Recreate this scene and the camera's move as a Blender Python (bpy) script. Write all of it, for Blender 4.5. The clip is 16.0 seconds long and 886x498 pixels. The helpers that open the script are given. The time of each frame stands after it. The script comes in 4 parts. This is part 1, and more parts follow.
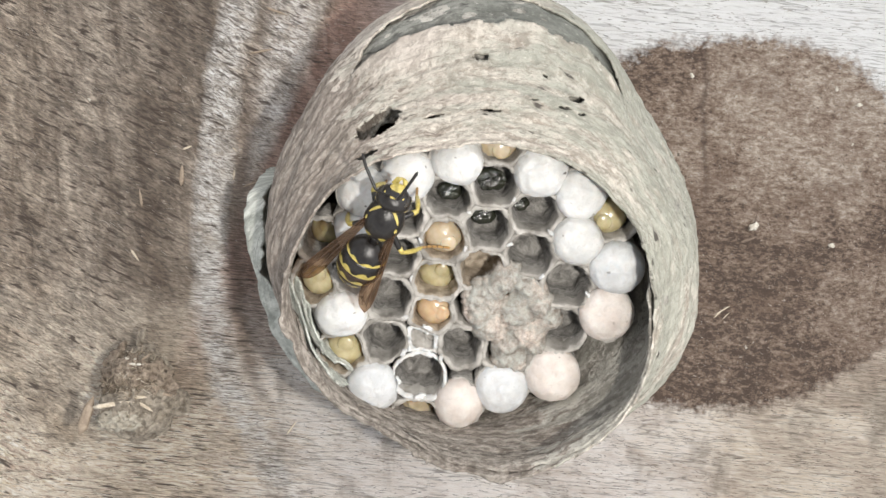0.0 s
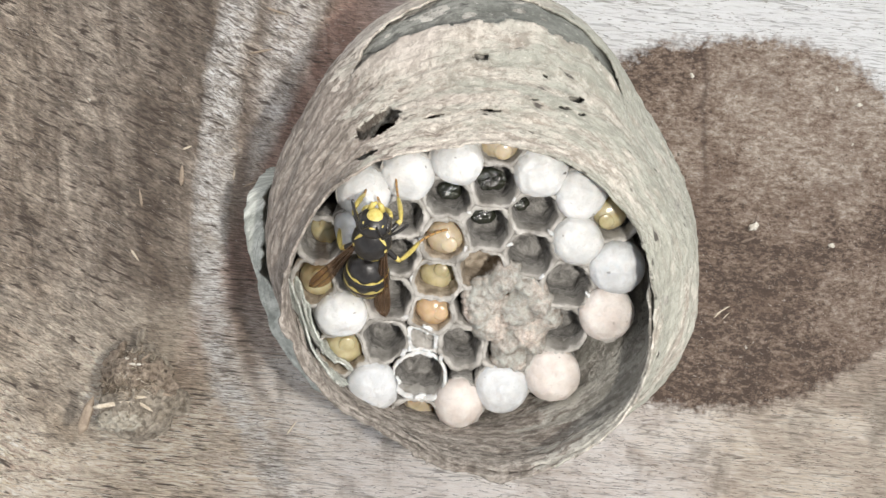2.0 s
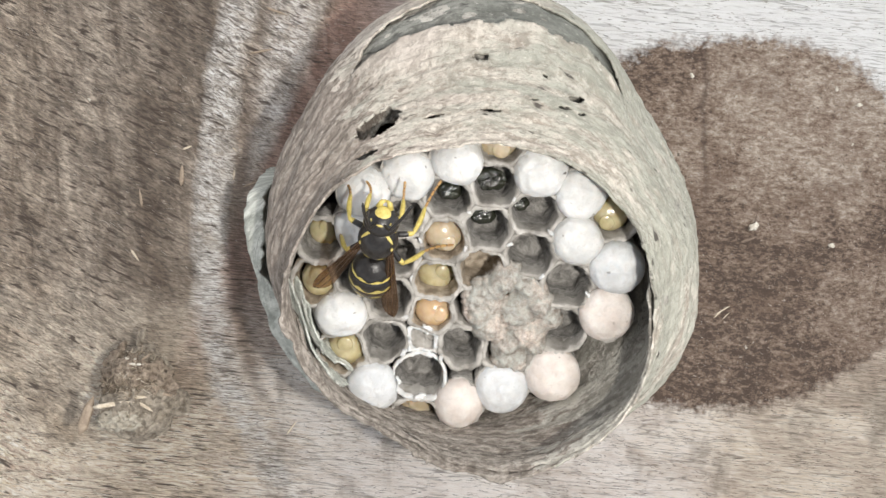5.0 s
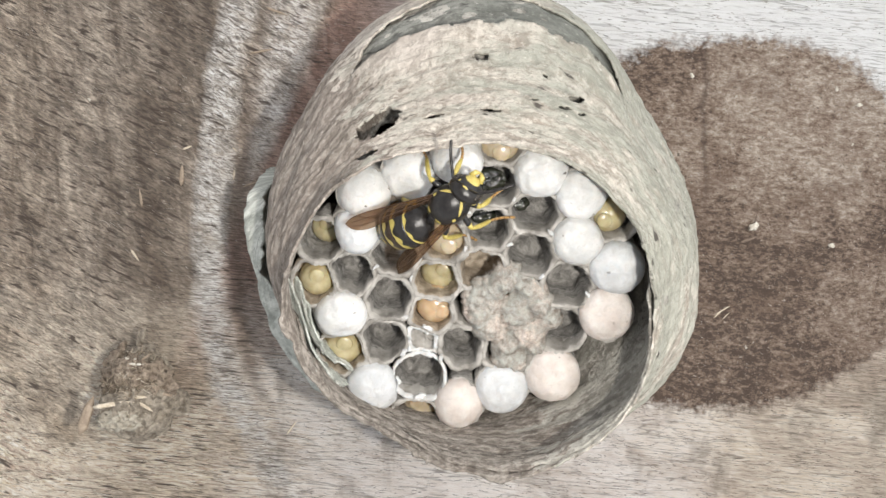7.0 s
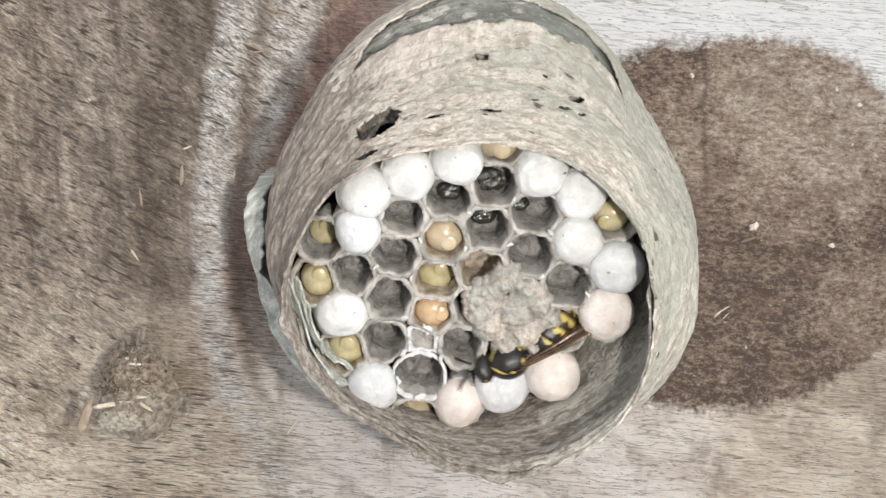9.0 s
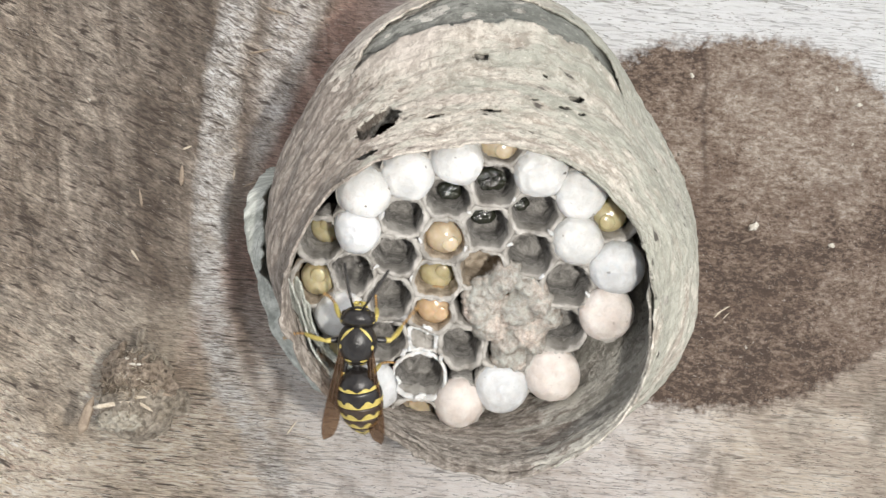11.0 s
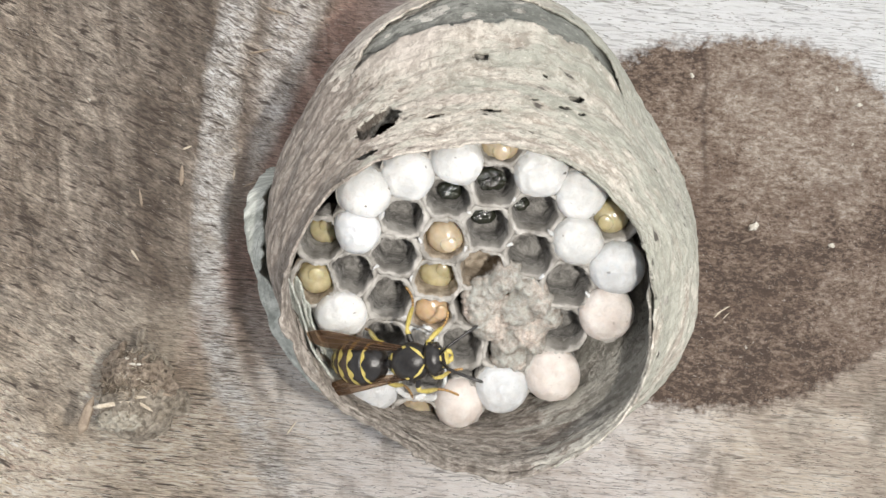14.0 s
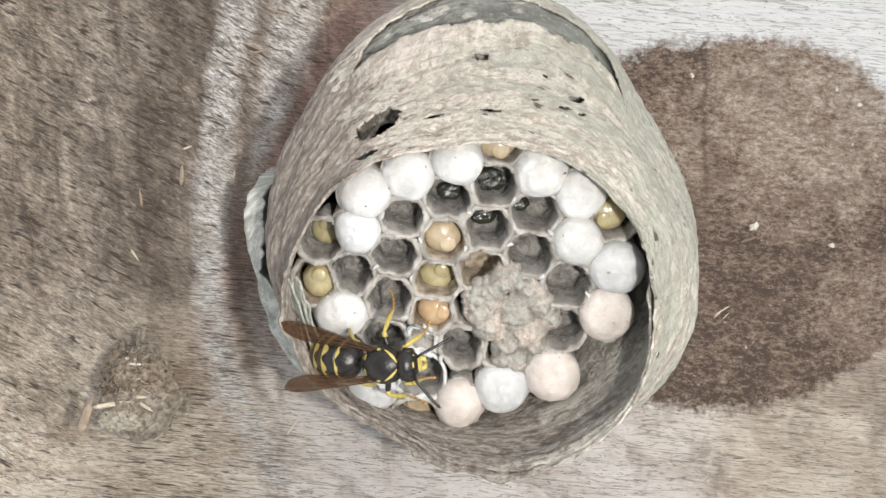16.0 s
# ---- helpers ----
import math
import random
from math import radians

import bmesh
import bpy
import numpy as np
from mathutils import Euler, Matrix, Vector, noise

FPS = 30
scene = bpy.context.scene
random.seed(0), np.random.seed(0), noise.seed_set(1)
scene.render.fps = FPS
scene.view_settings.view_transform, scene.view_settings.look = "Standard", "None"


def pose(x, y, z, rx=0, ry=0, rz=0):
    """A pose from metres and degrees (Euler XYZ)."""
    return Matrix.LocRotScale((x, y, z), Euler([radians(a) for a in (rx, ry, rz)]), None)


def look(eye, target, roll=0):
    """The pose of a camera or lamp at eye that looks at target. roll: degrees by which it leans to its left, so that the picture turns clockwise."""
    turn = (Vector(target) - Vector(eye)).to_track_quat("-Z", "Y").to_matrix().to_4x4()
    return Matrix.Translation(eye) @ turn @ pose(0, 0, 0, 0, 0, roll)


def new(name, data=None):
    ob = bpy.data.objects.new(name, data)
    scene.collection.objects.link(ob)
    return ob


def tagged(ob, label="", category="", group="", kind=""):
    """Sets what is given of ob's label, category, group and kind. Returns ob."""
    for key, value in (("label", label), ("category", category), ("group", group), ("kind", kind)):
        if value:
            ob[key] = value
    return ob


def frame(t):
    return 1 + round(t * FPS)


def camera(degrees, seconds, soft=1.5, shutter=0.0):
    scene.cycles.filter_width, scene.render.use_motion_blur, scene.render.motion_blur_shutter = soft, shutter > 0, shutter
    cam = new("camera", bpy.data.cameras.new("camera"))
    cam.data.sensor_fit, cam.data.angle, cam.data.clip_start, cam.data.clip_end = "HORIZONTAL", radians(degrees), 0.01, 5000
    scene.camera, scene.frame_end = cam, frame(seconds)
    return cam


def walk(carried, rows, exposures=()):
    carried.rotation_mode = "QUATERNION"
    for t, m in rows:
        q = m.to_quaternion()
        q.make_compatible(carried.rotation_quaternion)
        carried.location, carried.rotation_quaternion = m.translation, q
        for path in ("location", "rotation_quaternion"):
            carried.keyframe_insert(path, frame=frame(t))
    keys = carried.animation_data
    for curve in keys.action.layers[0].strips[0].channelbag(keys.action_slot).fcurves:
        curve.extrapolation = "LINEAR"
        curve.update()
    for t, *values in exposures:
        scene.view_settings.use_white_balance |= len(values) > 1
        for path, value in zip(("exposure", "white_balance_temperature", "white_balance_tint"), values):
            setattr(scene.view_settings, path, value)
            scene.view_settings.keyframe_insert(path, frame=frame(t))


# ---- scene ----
# A small opened wasp nest on a weathered wooden board, with one wasp at work on its comb.
# Lengths of the things are written in millimetres and brought to metres by mesh().
MM = 0.001

cam = camera(40, 16.0, soft=1.45, shutter=0.5)
walk(cam, [(0.0, pose(0, 0, 0.151)), (16.0, pose(0, 0, 0.151))])

# ---- world and light: a dull day, and the lamp beside the lens ----
world = bpy.data.worlds.new("sky")
scene.world = world
world.use_nodes = True
wn = world.node_tree.nodes
sky = wn.new("ShaderNodeTexSky")
sky.sky_type, sky.sun_disc = "NISHITA", False
sky.sun_elevation, sky.sun_rotation = radians(58), radians(60)
wn["Background"].inputs["Strength"].default_value = 0.25
dull = wn.new("ShaderNodeHueSaturation")
dull.inputs["Saturation"].default_value = 0.12
world.node_tree.links.new(sky.outputs["Color"], dull.inputs["Color"])
world.node_tree.links.new(dull.outputs["Color"], wn["Background"].inputs["Color"])

sun = new("sun", bpy.data.lights.new("sun", "SUN"))
sun.data.energy, sun.data.angle, sun.data.color = 0.45, radians(25), (1.0, 0.95, 0.88)
sun.matrix_world = look((0.2, 0.12, 0.45), (0, 0, 0))

torch = new("phone_torch", bpy.data.lights.new("phone_torch", "AREA"))
torch.data.shape, torch.data.size = "DISK", 0.005
torch.data.energy, torch.data.color = 0.168, (1.0, 0.955, 0.885)
torch.matrix_world = look((0.027, -0.012, 0.148), (0.012, 0.004, 0.0))
scene.view_settings.exposure = -0.08


# ---- materials ----
class Nodes:
    """A short way to write a node material."""

    def __init__(self, name):
        self.mat = bpy.data.materials.new(name)
        self.mat.use_nodes = True
        self.tree = self.mat.node_tree
        self.out = self.tree.nodes["Principled BSDF"]

    def add(self, kind, **given):
        node = self.tree.nodes.new("ShaderNode" + kind)
        for key, value in given.items():
            self.put(node.inputs[key.replace("_", " ")] if not key.startswith("i") or not key[1:].isdigit() else node.inputs[int(key[1:])], value)
        return node

    def put(self, socket, value):
        if isinstance(value, bpy.types.NodeSocket):
            self.tree.links.new(value, socket)
        elif isinstance(value, (tuple, list)) and len(value) == 3 and socket.type == "RGBA":
            socket.default_value = (*value, 1)
        else:
            socket.default_value = value

    def math(self, op, a, b=0.0, c=0.0):
        n = self.add("Math", i0=a, i1=b, i2=c)
        n.operation = op
        return n.outputs[0]

    def place(self, scale=(1, 1, 1), turn=0.0, uv=False, loc=(0, 0, 0)):
        co = self.add("TexCoord")
        m = self.add("Mapping", Vector=co.outputs["UV" if uv else "Object"])
        m.vector_type = "TEXTURE"
        m.inputs["Scale"].default_value = [1 / s for s in scale]
        m.inputs["Rotation"].default_value = (0, 0, radians(turn))
        m.inputs["Location"].default_value = loc
        return m.outputs[0]

    def noise(self, at, scale, detail=4.0, rough=0.55, warp=0.0):
        return self.add("TexNoise", Vector=at, Scale=scale, Detail=detail, Roughness=rough, Distortion=warp).outputs["Fac"]

    def ramp(self, fac, *stops):
        n = self.add("ValToRGB", Fac=fac)
        e = n.color_ramp.elements
        while len(e) < len(stops):
            e.new(0.5)
        for el, (p, c) in zip(e, stops):
            el.position = p
            el.color = (*c, 1) if isinstance(c, (tuple, list)) else (c, c, c, 1)
        return n.outputs["Color"]

    def mix(self, fac, a, b, blend="MIX"):
        n = self.tree.nodes.new("ShaderNodeMix")
        n.data_type, n.blend_type = "RGBA", blend
        self.put(n.inputs[0], fac), self.put(n.inputs[6], a), self.put(n.inputs[7], b)
        return n.outputs[2]

    def finish(self, color, rough=0.8, bump=None, strength=0.4, depth=0.0002, **more):
        self.put(self.out.inputs["Base Color"], color)
        self.put(self.out.inputs["Roughness"], rough)
        for key, value in more.items():
            self.put(self.out.inputs[key.replace("_", " ")], value)
        if bump is not None:
            b = self.add("Bump", Height=bump, Strength=strength, Distance=depth)
            self.tree.links.new(b.outputs[0], self.out.inputs["Normal"])
        return self.mat


def wood_material():
    n = Nodes("weathered_wood")
    p = n.place()
    sep = n.add("SeparateXYZ", Vector=p)
    x, y = sep.outputs[0], sep.outputs[1]
    wob = n.math("SUBTRACT", n.noise(p, 150, 5, 0.65), 0.5)
    wob2 = n.math("SUBTRACT", n.noise(p, 1100, 4, 0.65), 0.5)
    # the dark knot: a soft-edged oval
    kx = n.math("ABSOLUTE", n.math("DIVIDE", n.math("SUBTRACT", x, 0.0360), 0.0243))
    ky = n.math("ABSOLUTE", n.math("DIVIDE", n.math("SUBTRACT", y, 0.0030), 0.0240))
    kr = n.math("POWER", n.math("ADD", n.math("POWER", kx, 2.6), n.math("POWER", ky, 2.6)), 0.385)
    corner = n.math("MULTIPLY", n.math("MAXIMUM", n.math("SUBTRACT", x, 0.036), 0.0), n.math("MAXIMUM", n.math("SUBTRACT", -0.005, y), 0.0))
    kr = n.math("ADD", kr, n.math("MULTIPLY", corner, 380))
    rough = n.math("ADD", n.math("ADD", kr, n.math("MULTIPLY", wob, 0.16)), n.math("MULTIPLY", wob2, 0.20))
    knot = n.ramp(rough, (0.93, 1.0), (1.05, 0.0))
    # grain: nearly level in the middle, falling to the right on the far left
    turn = n.ramp(n.math("ADD", n.math("ADD", n.math("MULTIPLY", x, -22), -0.30), n.math("MULTIPLY", y, 14)), (0.15, 0.0), (0.55, 1.0))
    grain = n.mix(turn, n.noise(n.place((290, 3600, 1), -5), 1, 6, 0.72, 0.4), n.noise(n.place((330, 1300, 1), -27), 1, 6, 0.7, 0.8))
    hair = n.mix(turn, n.noise(n.place((700, 6500, 1), -7), 1, 4, 0.7, 0.5), n.noise(n.place((900, 3400, 1), -33), 1, 4, 0.7, 1.0))
    blot = n.noise(n.place((70, 150, 1), -12), 1, 5, 0.65, 0.6)
    streak = n.noise(n.place((330, 110, 1), 9), 1, 5, 0.65, 0.7)
    # whitish worn ridge
    yy = n.math("ADD", y, 0.002)
    bend = n.math("ADD", n.math("MULTIPLY", n.math("MAXIMUM", yy, 0.0), n.math("MULTIPLY", yy, 3.5)), n.math("MULTIPLY", n.math("MINIMUM", yy, 0.0), n.math("MULTIPLY", yy, 12.0)))
    bx = n.math("ADD", n.math("SUBTRACT", n.math("ADD", x, 0.0290), bend), n.math("MULTIPLY", wob, 0.004))
    band = n.ramp(n.math("DIVIDE", n.math("ABSOLUTE", bx), 0.0026), (0.35, 1.0), (1.0, 0.0))
    band2 = n.ramp(n.math("DIVIDE", n.math("ABSOLUTE", n.math("SUBTRACT", bx, 0.0070)), 0.0046), (0.3, 1.0), (1.0, 0.0))
    edge = n.ramp(n.math("DIVIDE", n.math("ABSOLUTE", n.math("SUBTRACT", bx, 0.0034)), 0.0015), (0.2, 1.0), (1.0, 0.0))
    high = n.ramp(n.math("ADD", n.math("MULTIPLY", y, 30), n.math("MULTIPLY", wob, 0.5)), (0.05, 0.0), (0.45, 1.0))
    tall = n.ramp(n.math("ADD", n.math("MULTIPLY", y, 22), n.math("ADD", 0.72, n.math("MULTIPLY", wob, 0.5))), (0.15, 0.0), (0.4, 1.0))
    down = n.ramp(n.math("ADD", n.math("MULTIPLY", y, 22), n.math("ADD", 1.02, n.math("MULTIPLY", wob, 0.5))), (0.05, 0.3), (0.4, 1.0))
    # reddish tone painted where the nest's cast shadow falls on the board
    inner = n.math("SUBTRACT", n.math("ADD", x, 0.0283), n.math("MULTIPLY", y, 0.45))
    side = n.ramp(n.math("ADD", n.math("MULTIPLY", inner, 170), n.math("MULTIPLY", wob, 0.35)), (0.0, 0.0), (0.35, 1.0))
    low = n.ramp(n.math("ADD", n.math("ADD", n.math("MULTIPLY", y, -20), 0.20), n.math("MULTIPLY", wob, 0.5)), (0.25, 0.0), (0.58, 1.0))
    far = n.ramp(n.math("ADD", n.math("ADD", n.math("MULTIPLY", y, 30), n.math("MULTIPLY", x, 8)), n.math("MULTIPLY", wob, 0.3)), (0.62, 0.0), (0.95, 1.0))
    far = n.math("MULTIPLY", far, n.ramp(n.math("ADD", n.math("MULTIPLY", x, 40), 0.5), (0.1, 0.0), (0.7, 1.0)))
    east = n.ramp(n.math("ADD", n.math("ADD", n.math("MULTIPLY", x, 20), 0.62), n.math("MULTIPLY", wob, 0.5)), (0.0, 0.0), (0.4, 1.0))
    brown = n.mix(n.ramp(streak, (0.36, 0.0), (0.64, 1.0)), (0.150, 0.117, 0.090), (0.410, 0.345, 0.280))
    sand = n.mix(n.ramp(blot, (0.34, 0.0), (0.60, 1.0)), (0.400, 0.322, 0.240), (0.700, 0.612, 0.500))
    pale = n.mix(n.ramp(blot, (0.30, 0.0), (0.56, 1.0)), (0.580, 0.500, 0.440), (0.860, 0.805, 0.760))
    white = n.mix(n.ramp(grain, (0.36, 0.0), (0.58, 1.0)), (0.87, 0.865, 0.85), (0.95, 0.95, 0.945))
    shadow_red = n.mix(n.ramp(streak, (0.35, 0.0), (0.65, 1.0)), (0.230, 0.140, 0.108), (0.400, 0.280, 0.228))
    # a darker brown band along the left of the ridge
    dark_band = n.ramp(n.math("DIVIDE", n.math("ABSOLUTE", n.math("ADD", bx, 0.0075)), 0.0075), (0.2, 0.55), (1.0, 0.0))
    brown = n.mix(n.math("MULTIPLY", dark_band, tall), brown, (0.105, 0.077, 0.056))
    edge_tan = n.ramp(n.math("ADD", n.math("MULTIPLY", n.math("ADD", x, 0.058), 40), wob), (0.0, 0.38), (0.55, 0.0))
    brown = n.mix(edge_tan, brown, n.mix(n.ramp(streak, (0.36, 0.0), (0.64, 1.0)), (0.150, 0.104, 0.066), (0.420, 0.325, 0.230)))
    base = n.mix(side, brown, shadow_red)
    tan = n.ramp(n.math("ADD", n.math("MULTIPLY", x, 20), n.math("MULTIPLY", wob, 0.5)), (0.42, 0.0), (0.80, 1.0))
    pale = n.mix(tan, pale, n.mix(n.ramp(blot, (0.34, 0.0), (0.60, 1.0)), (0.450, 0.362, 0.285), (0.760, 0.675, 0.570)))
    base = n.mix(low, base, n.mix(east, sand, pale))
    worn = n.ramp(n.noise(n.place((260, 420, 1), -6), 1, 5, 0.65), (0.36, 0.25), (0.56, 1.0))
    # the whitish second band stops at the painted shadow's line
    base = n.mix(n.math("MULTIPLY", n.math("MULTIPLY", n.math("MULTIPLY", band2, n.math("SUBTRACT", 1.0, side)), high), n.math("MULTIPLY", worn, 0.9)), base, n.mix(n.ramp(hair, (0.38, 0.0), (0.58, 1.0)), (0.40, 0.355, 0.32), (0.70, 0.66, 0.62)))
    base = n.mix(n.math("MULTIPLY", n.math("MULTIPLY", edge, n.math("MULTIPLY", tall, n.ramp(n.math("ADD", n.math("MULTIPLY", y, 30), wob), (0.40, 1.0), (0.75, 0.25)))), 0.55), base, (0.150, 0.105, 0.080))
    base = n.mix(n.math("MULTIPLY", n.math("MULTIPLY", band, down), worn), base, n.mix(n.ramp(hair, (0.38, 0.0), (0.56, 1.0)), (0.40, 0.365, 0.33), (0.78, 0.75, 0.71)))
    base = n.mix(far, base, white)
    # two soft ovals in which the knot is paler
    gx, gy = n.math("DIVIDE", n.math("SUBTRACT", x, 0.046), 0.025), n.math("DIVIDE", n.math("SUBTRACT", y, 0.015), 0.016)
    gr = n.math("ADD", n.math("ADD", n.math("MULTIPLY", gx, gx), n.math("MULTIPLY", gy, gy)), n.math("MULTIPLY", wob, 2.4))
    pale_spots = n.ramp(gr, (0.0, 1.0), (1.9, 0.0))
    hx, hy = n.math("DIVIDE", n.math("SUBTRACT", x, 0.056), 0.013), n.math("DIVIDE", n.math("ADD", y, 0.007), 0.009)
    hr = n.math("ADD", n.math("ADD", n.math("MULTIPLY", hx, hx), n.math("MULTIPLY", hy, hy)), n.math("MULTIPLY", wob, 2.4))
    pale_spots = n.math("MAXIMUM", pale_spots, n.ramp(hr, (0.0, 0.55), (1.7, 0.0)))
    curl = n.math("ADD", n.math("MULTIPLY", n.noise(n.place((1000, 1700, 1), -6), 1, 6, 0.80, 0.25), 0.74), n.math("MULTIPLY", n.noise(n.place((260, 420, 1), -8), 1, 4, 0.65, 0.3), 0.26))
    curl = n.math("ADD", curl, n.math("MULTIPLY", n.math("SUBTRACT", pale_spots, 0.48), 0.125))
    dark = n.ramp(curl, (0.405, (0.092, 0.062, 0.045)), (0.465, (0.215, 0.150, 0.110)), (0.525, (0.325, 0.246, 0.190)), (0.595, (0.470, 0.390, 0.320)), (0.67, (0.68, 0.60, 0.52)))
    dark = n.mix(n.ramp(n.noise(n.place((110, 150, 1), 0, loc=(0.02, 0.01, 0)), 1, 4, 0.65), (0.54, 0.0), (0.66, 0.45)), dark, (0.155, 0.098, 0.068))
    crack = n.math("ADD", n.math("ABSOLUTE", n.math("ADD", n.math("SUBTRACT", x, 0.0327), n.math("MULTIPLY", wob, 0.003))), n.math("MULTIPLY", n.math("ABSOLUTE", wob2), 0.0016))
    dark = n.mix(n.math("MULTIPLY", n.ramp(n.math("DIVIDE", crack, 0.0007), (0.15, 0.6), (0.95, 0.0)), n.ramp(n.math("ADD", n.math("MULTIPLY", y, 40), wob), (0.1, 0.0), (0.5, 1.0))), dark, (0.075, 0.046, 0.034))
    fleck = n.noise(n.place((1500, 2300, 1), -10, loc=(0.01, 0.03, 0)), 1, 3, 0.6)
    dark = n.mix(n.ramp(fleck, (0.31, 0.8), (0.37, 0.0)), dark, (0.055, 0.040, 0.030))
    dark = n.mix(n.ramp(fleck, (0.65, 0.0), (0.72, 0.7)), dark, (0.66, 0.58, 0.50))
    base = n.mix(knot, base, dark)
    # long fine cracks along the grain
    vein = n.noise(n.place((40, 640, 1), -4), 1, 3, 0.5, 0.25)
    line = n.ramp(n.math("DIVIDE", n.math("ABSOLUTE", n.math("SUBTRACT", vein, 0.5)), 0.02), (0.1, 0.5), (0.5, 0.0))
    smudge = n.noise(n.place((150, 90, 1), 6, loc=(0.024, 0.019, 0)), 1, 4, 0.6, 0.5)
    base = n.mix(n.math("MULTIPLY", n.math("MULTIPLY", n.ramp(smudge, (0.54, 0.0), (0.68, 0.6)), low), n.math("SUBTRACT", 1.0, knot)), base, (0.205, 0.160, 0.118))
    thin = n.noise(n.place((55, 900, 1), -8, loc=(0.03, 0.02, 0)), 1, 2, 0.5, 0.2)
    line = n.math("MAXIMUM", line, n.ramp(n.math("DIVIDE", n.math("ABSOLUTE", n.math("SUBTRACT", thin, 0.42)), 0.02), (0.1, 0.45), (0.5, 0.0)))
    base = n.mix(n.math("MULTIPLY", line, n.math("MULTIPLY", n.math("MAXIMUM", low, far), n.math("SUBTRACT", 1.0, knot))), base, (0.10, 0.075, 0.058))
    free = n.math("SUBTRACT", 1.0, n.math("MAXIMUM", n.math("MULTIPLY", knot, 0.92), n.math("MAXIMUM", n.math("MULTIPLY", far, 0.55), n.math("MULTIPLY", n.math("MULTIPLY", low, east), 0.5))))
    base = n.mix(n.math("MULTIPLY", free, 0.46), base, n.ramp(grain, (0.36, 0.05), (0.50, 0.5), (0.65, 0.93)), "OVERLAY")
    base = n.mix(n.math("MULTIPLY", free, 0.42), base, n.ramp(hair, (0.39, 0.03), (0.50, 0.5), (0.62, 0.95)), "OVERLAY")
    # short dark pores
    pore = n.mix(turn, n.noise(n.place((270, 3000, 1), -6), 1, 2, 0.6, 0.3), n.noise(n.place((300, 1700, 1), -25), 1, 2, 0.6, 0.5))
    pore = n.math("MULTIPLY", n.ramp(pore, (0.35, 0.9), (0.42, 0.0)), n.math("SUBTRACT", 1.0, n.math("MAXIMUM", knot, n.math("MULTIPLY", n.math("MAXIMUM", far, n.math("MULTIPLY", low, east)), 0.65))))
    base = n.mix(pore, base, (0.062, 0.044, 0.033))
    height = n.math("ADD", n.math("ADD", grain, n.math("MULTIPLY", hair, 0.7)), n.noise(p, 700, 6, 0.75))
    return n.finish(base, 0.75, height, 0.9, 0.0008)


def paper_material(name, light, mid, green, dark, speck=0.6, warm=(0.60, 0.50, 0.43), flank_shade=0.0):
    """Chewed-wood paper laid in curved strips; UV is metres along and across the strips."""
    n = Nodes(name)
    strip = n.noise(n.place((75, 420, 1), uv=True), 1, 4, 0.6, 0.5)
    patchy = n.noise(n.place((210, 420, 1), uv=True, loc=(4, 2, 0)), 1, 5, 0.68, 0.2)
    blot = n.noise(n.place((720, 860, 1), uv=True, loc=(2, 8, 0)), 1, 5, 0.66, 0.1)
    wide = n.noise(n.place((34, 130, 1), uv=True, loc=(7, 3, 0)), 1, 3, 0.5, 0.8)
    fine = n.noise(n.place((1900, 2300, 1), uv=True), 1, 4, 0.75, 0.1)
    tone = n.math("ADD", n.math("MULTIPLY", strip, 0.5), n.math("MULTIPLY", patchy, 0.5))
    color = n.mix(n.ramp(tone, (0.43, 0.0), (0.57, 1.0)), mid, light)
    sep = n.add("SeparateXYZ", Vector=n.place())
    lean = n.math("ADD", wide, n.math("MULTIPLY", sep.outputs[0], 9.0))
    color = n.mix(n.ramp(blot, (0.39, 0.70), (0.49, 0.0)), color, n.mix(0.5, mid, dark))
    color = n.mix(n.ramp(blot, (0.51, 0.0), (0.60, 0.85)), color, light)
    color = n.mix(n.ramp(fine, (0.37, 0.4), (0.45, 0.0)), color, dark)
    color = n.mix(n.ramp(n.math("ADD", lean, n.math("MULTIPLY", n.math("SUBTRACT", patchy, 0.5), 0.8)), (0.48, 0.0), (0.70, 0.68)), color, green)
    color = n.mix(n.ramp(n.math("ADD", lean, n.math("MULTIPLY", n.math("SUBTRACT", strip, 0.5), 0.9)), (0.30, 0.42), (0.50, 0.0)), color, warm)
    # brown pulp to west and south, with the flank's shade painted into it
    flank = n.math("ADD", n.math("ADD", n.math("MULTIPLY", sep.outputs[0], 40), n.math("MULTIPLY", sep.outputs[1], 24)), n.math("MULTIPLY", n.math("SUBTRACT", patchy, 0.5), 1.6))
    color = n.mix(n.ramp(flank, (-1.15, flank_shade), (-0.80, 0.0)), color, n.mix(n.ramp(blot, (0.42, 0.0), (0.58, 1.0)), (0.115, 0.086, 0.068), (0.300, 0.250, 0.212)))
    # thin dark seams between the strips
    seam = n.noise(n.place((60, 330, 1), uv=True, loc=(9, 6, 0)), 1, 4, 0.6, 0.7)
    seam = n.ramp(n.math("DIVIDE", n.math("ABSOLUTE", n.math("SUBTRACT", seam, 0.5)), 0.02), (0.0, 0.55), (0.7, 0.0))
    color = n.mix(n.math("MULTIPLY", seam, n.ramp(patchy, (0.40, 0.0), (0.55, 1.0))), color, dark)
    pits = n.noise(n.place((330, 760, 1), uv=True, loc=(3, 1, 0)), 1, 2, 0.5)
    color = n.mix(n.math("MULTIPLY", n.ramp(pits, (0.26, 1.0), (0.32, 0.0)), speck), color, (0.05, 0.042, 0.035))
    shine = n.noise(n.place((1100, 2000, 1), uv=True), 1, 3, 0.6)
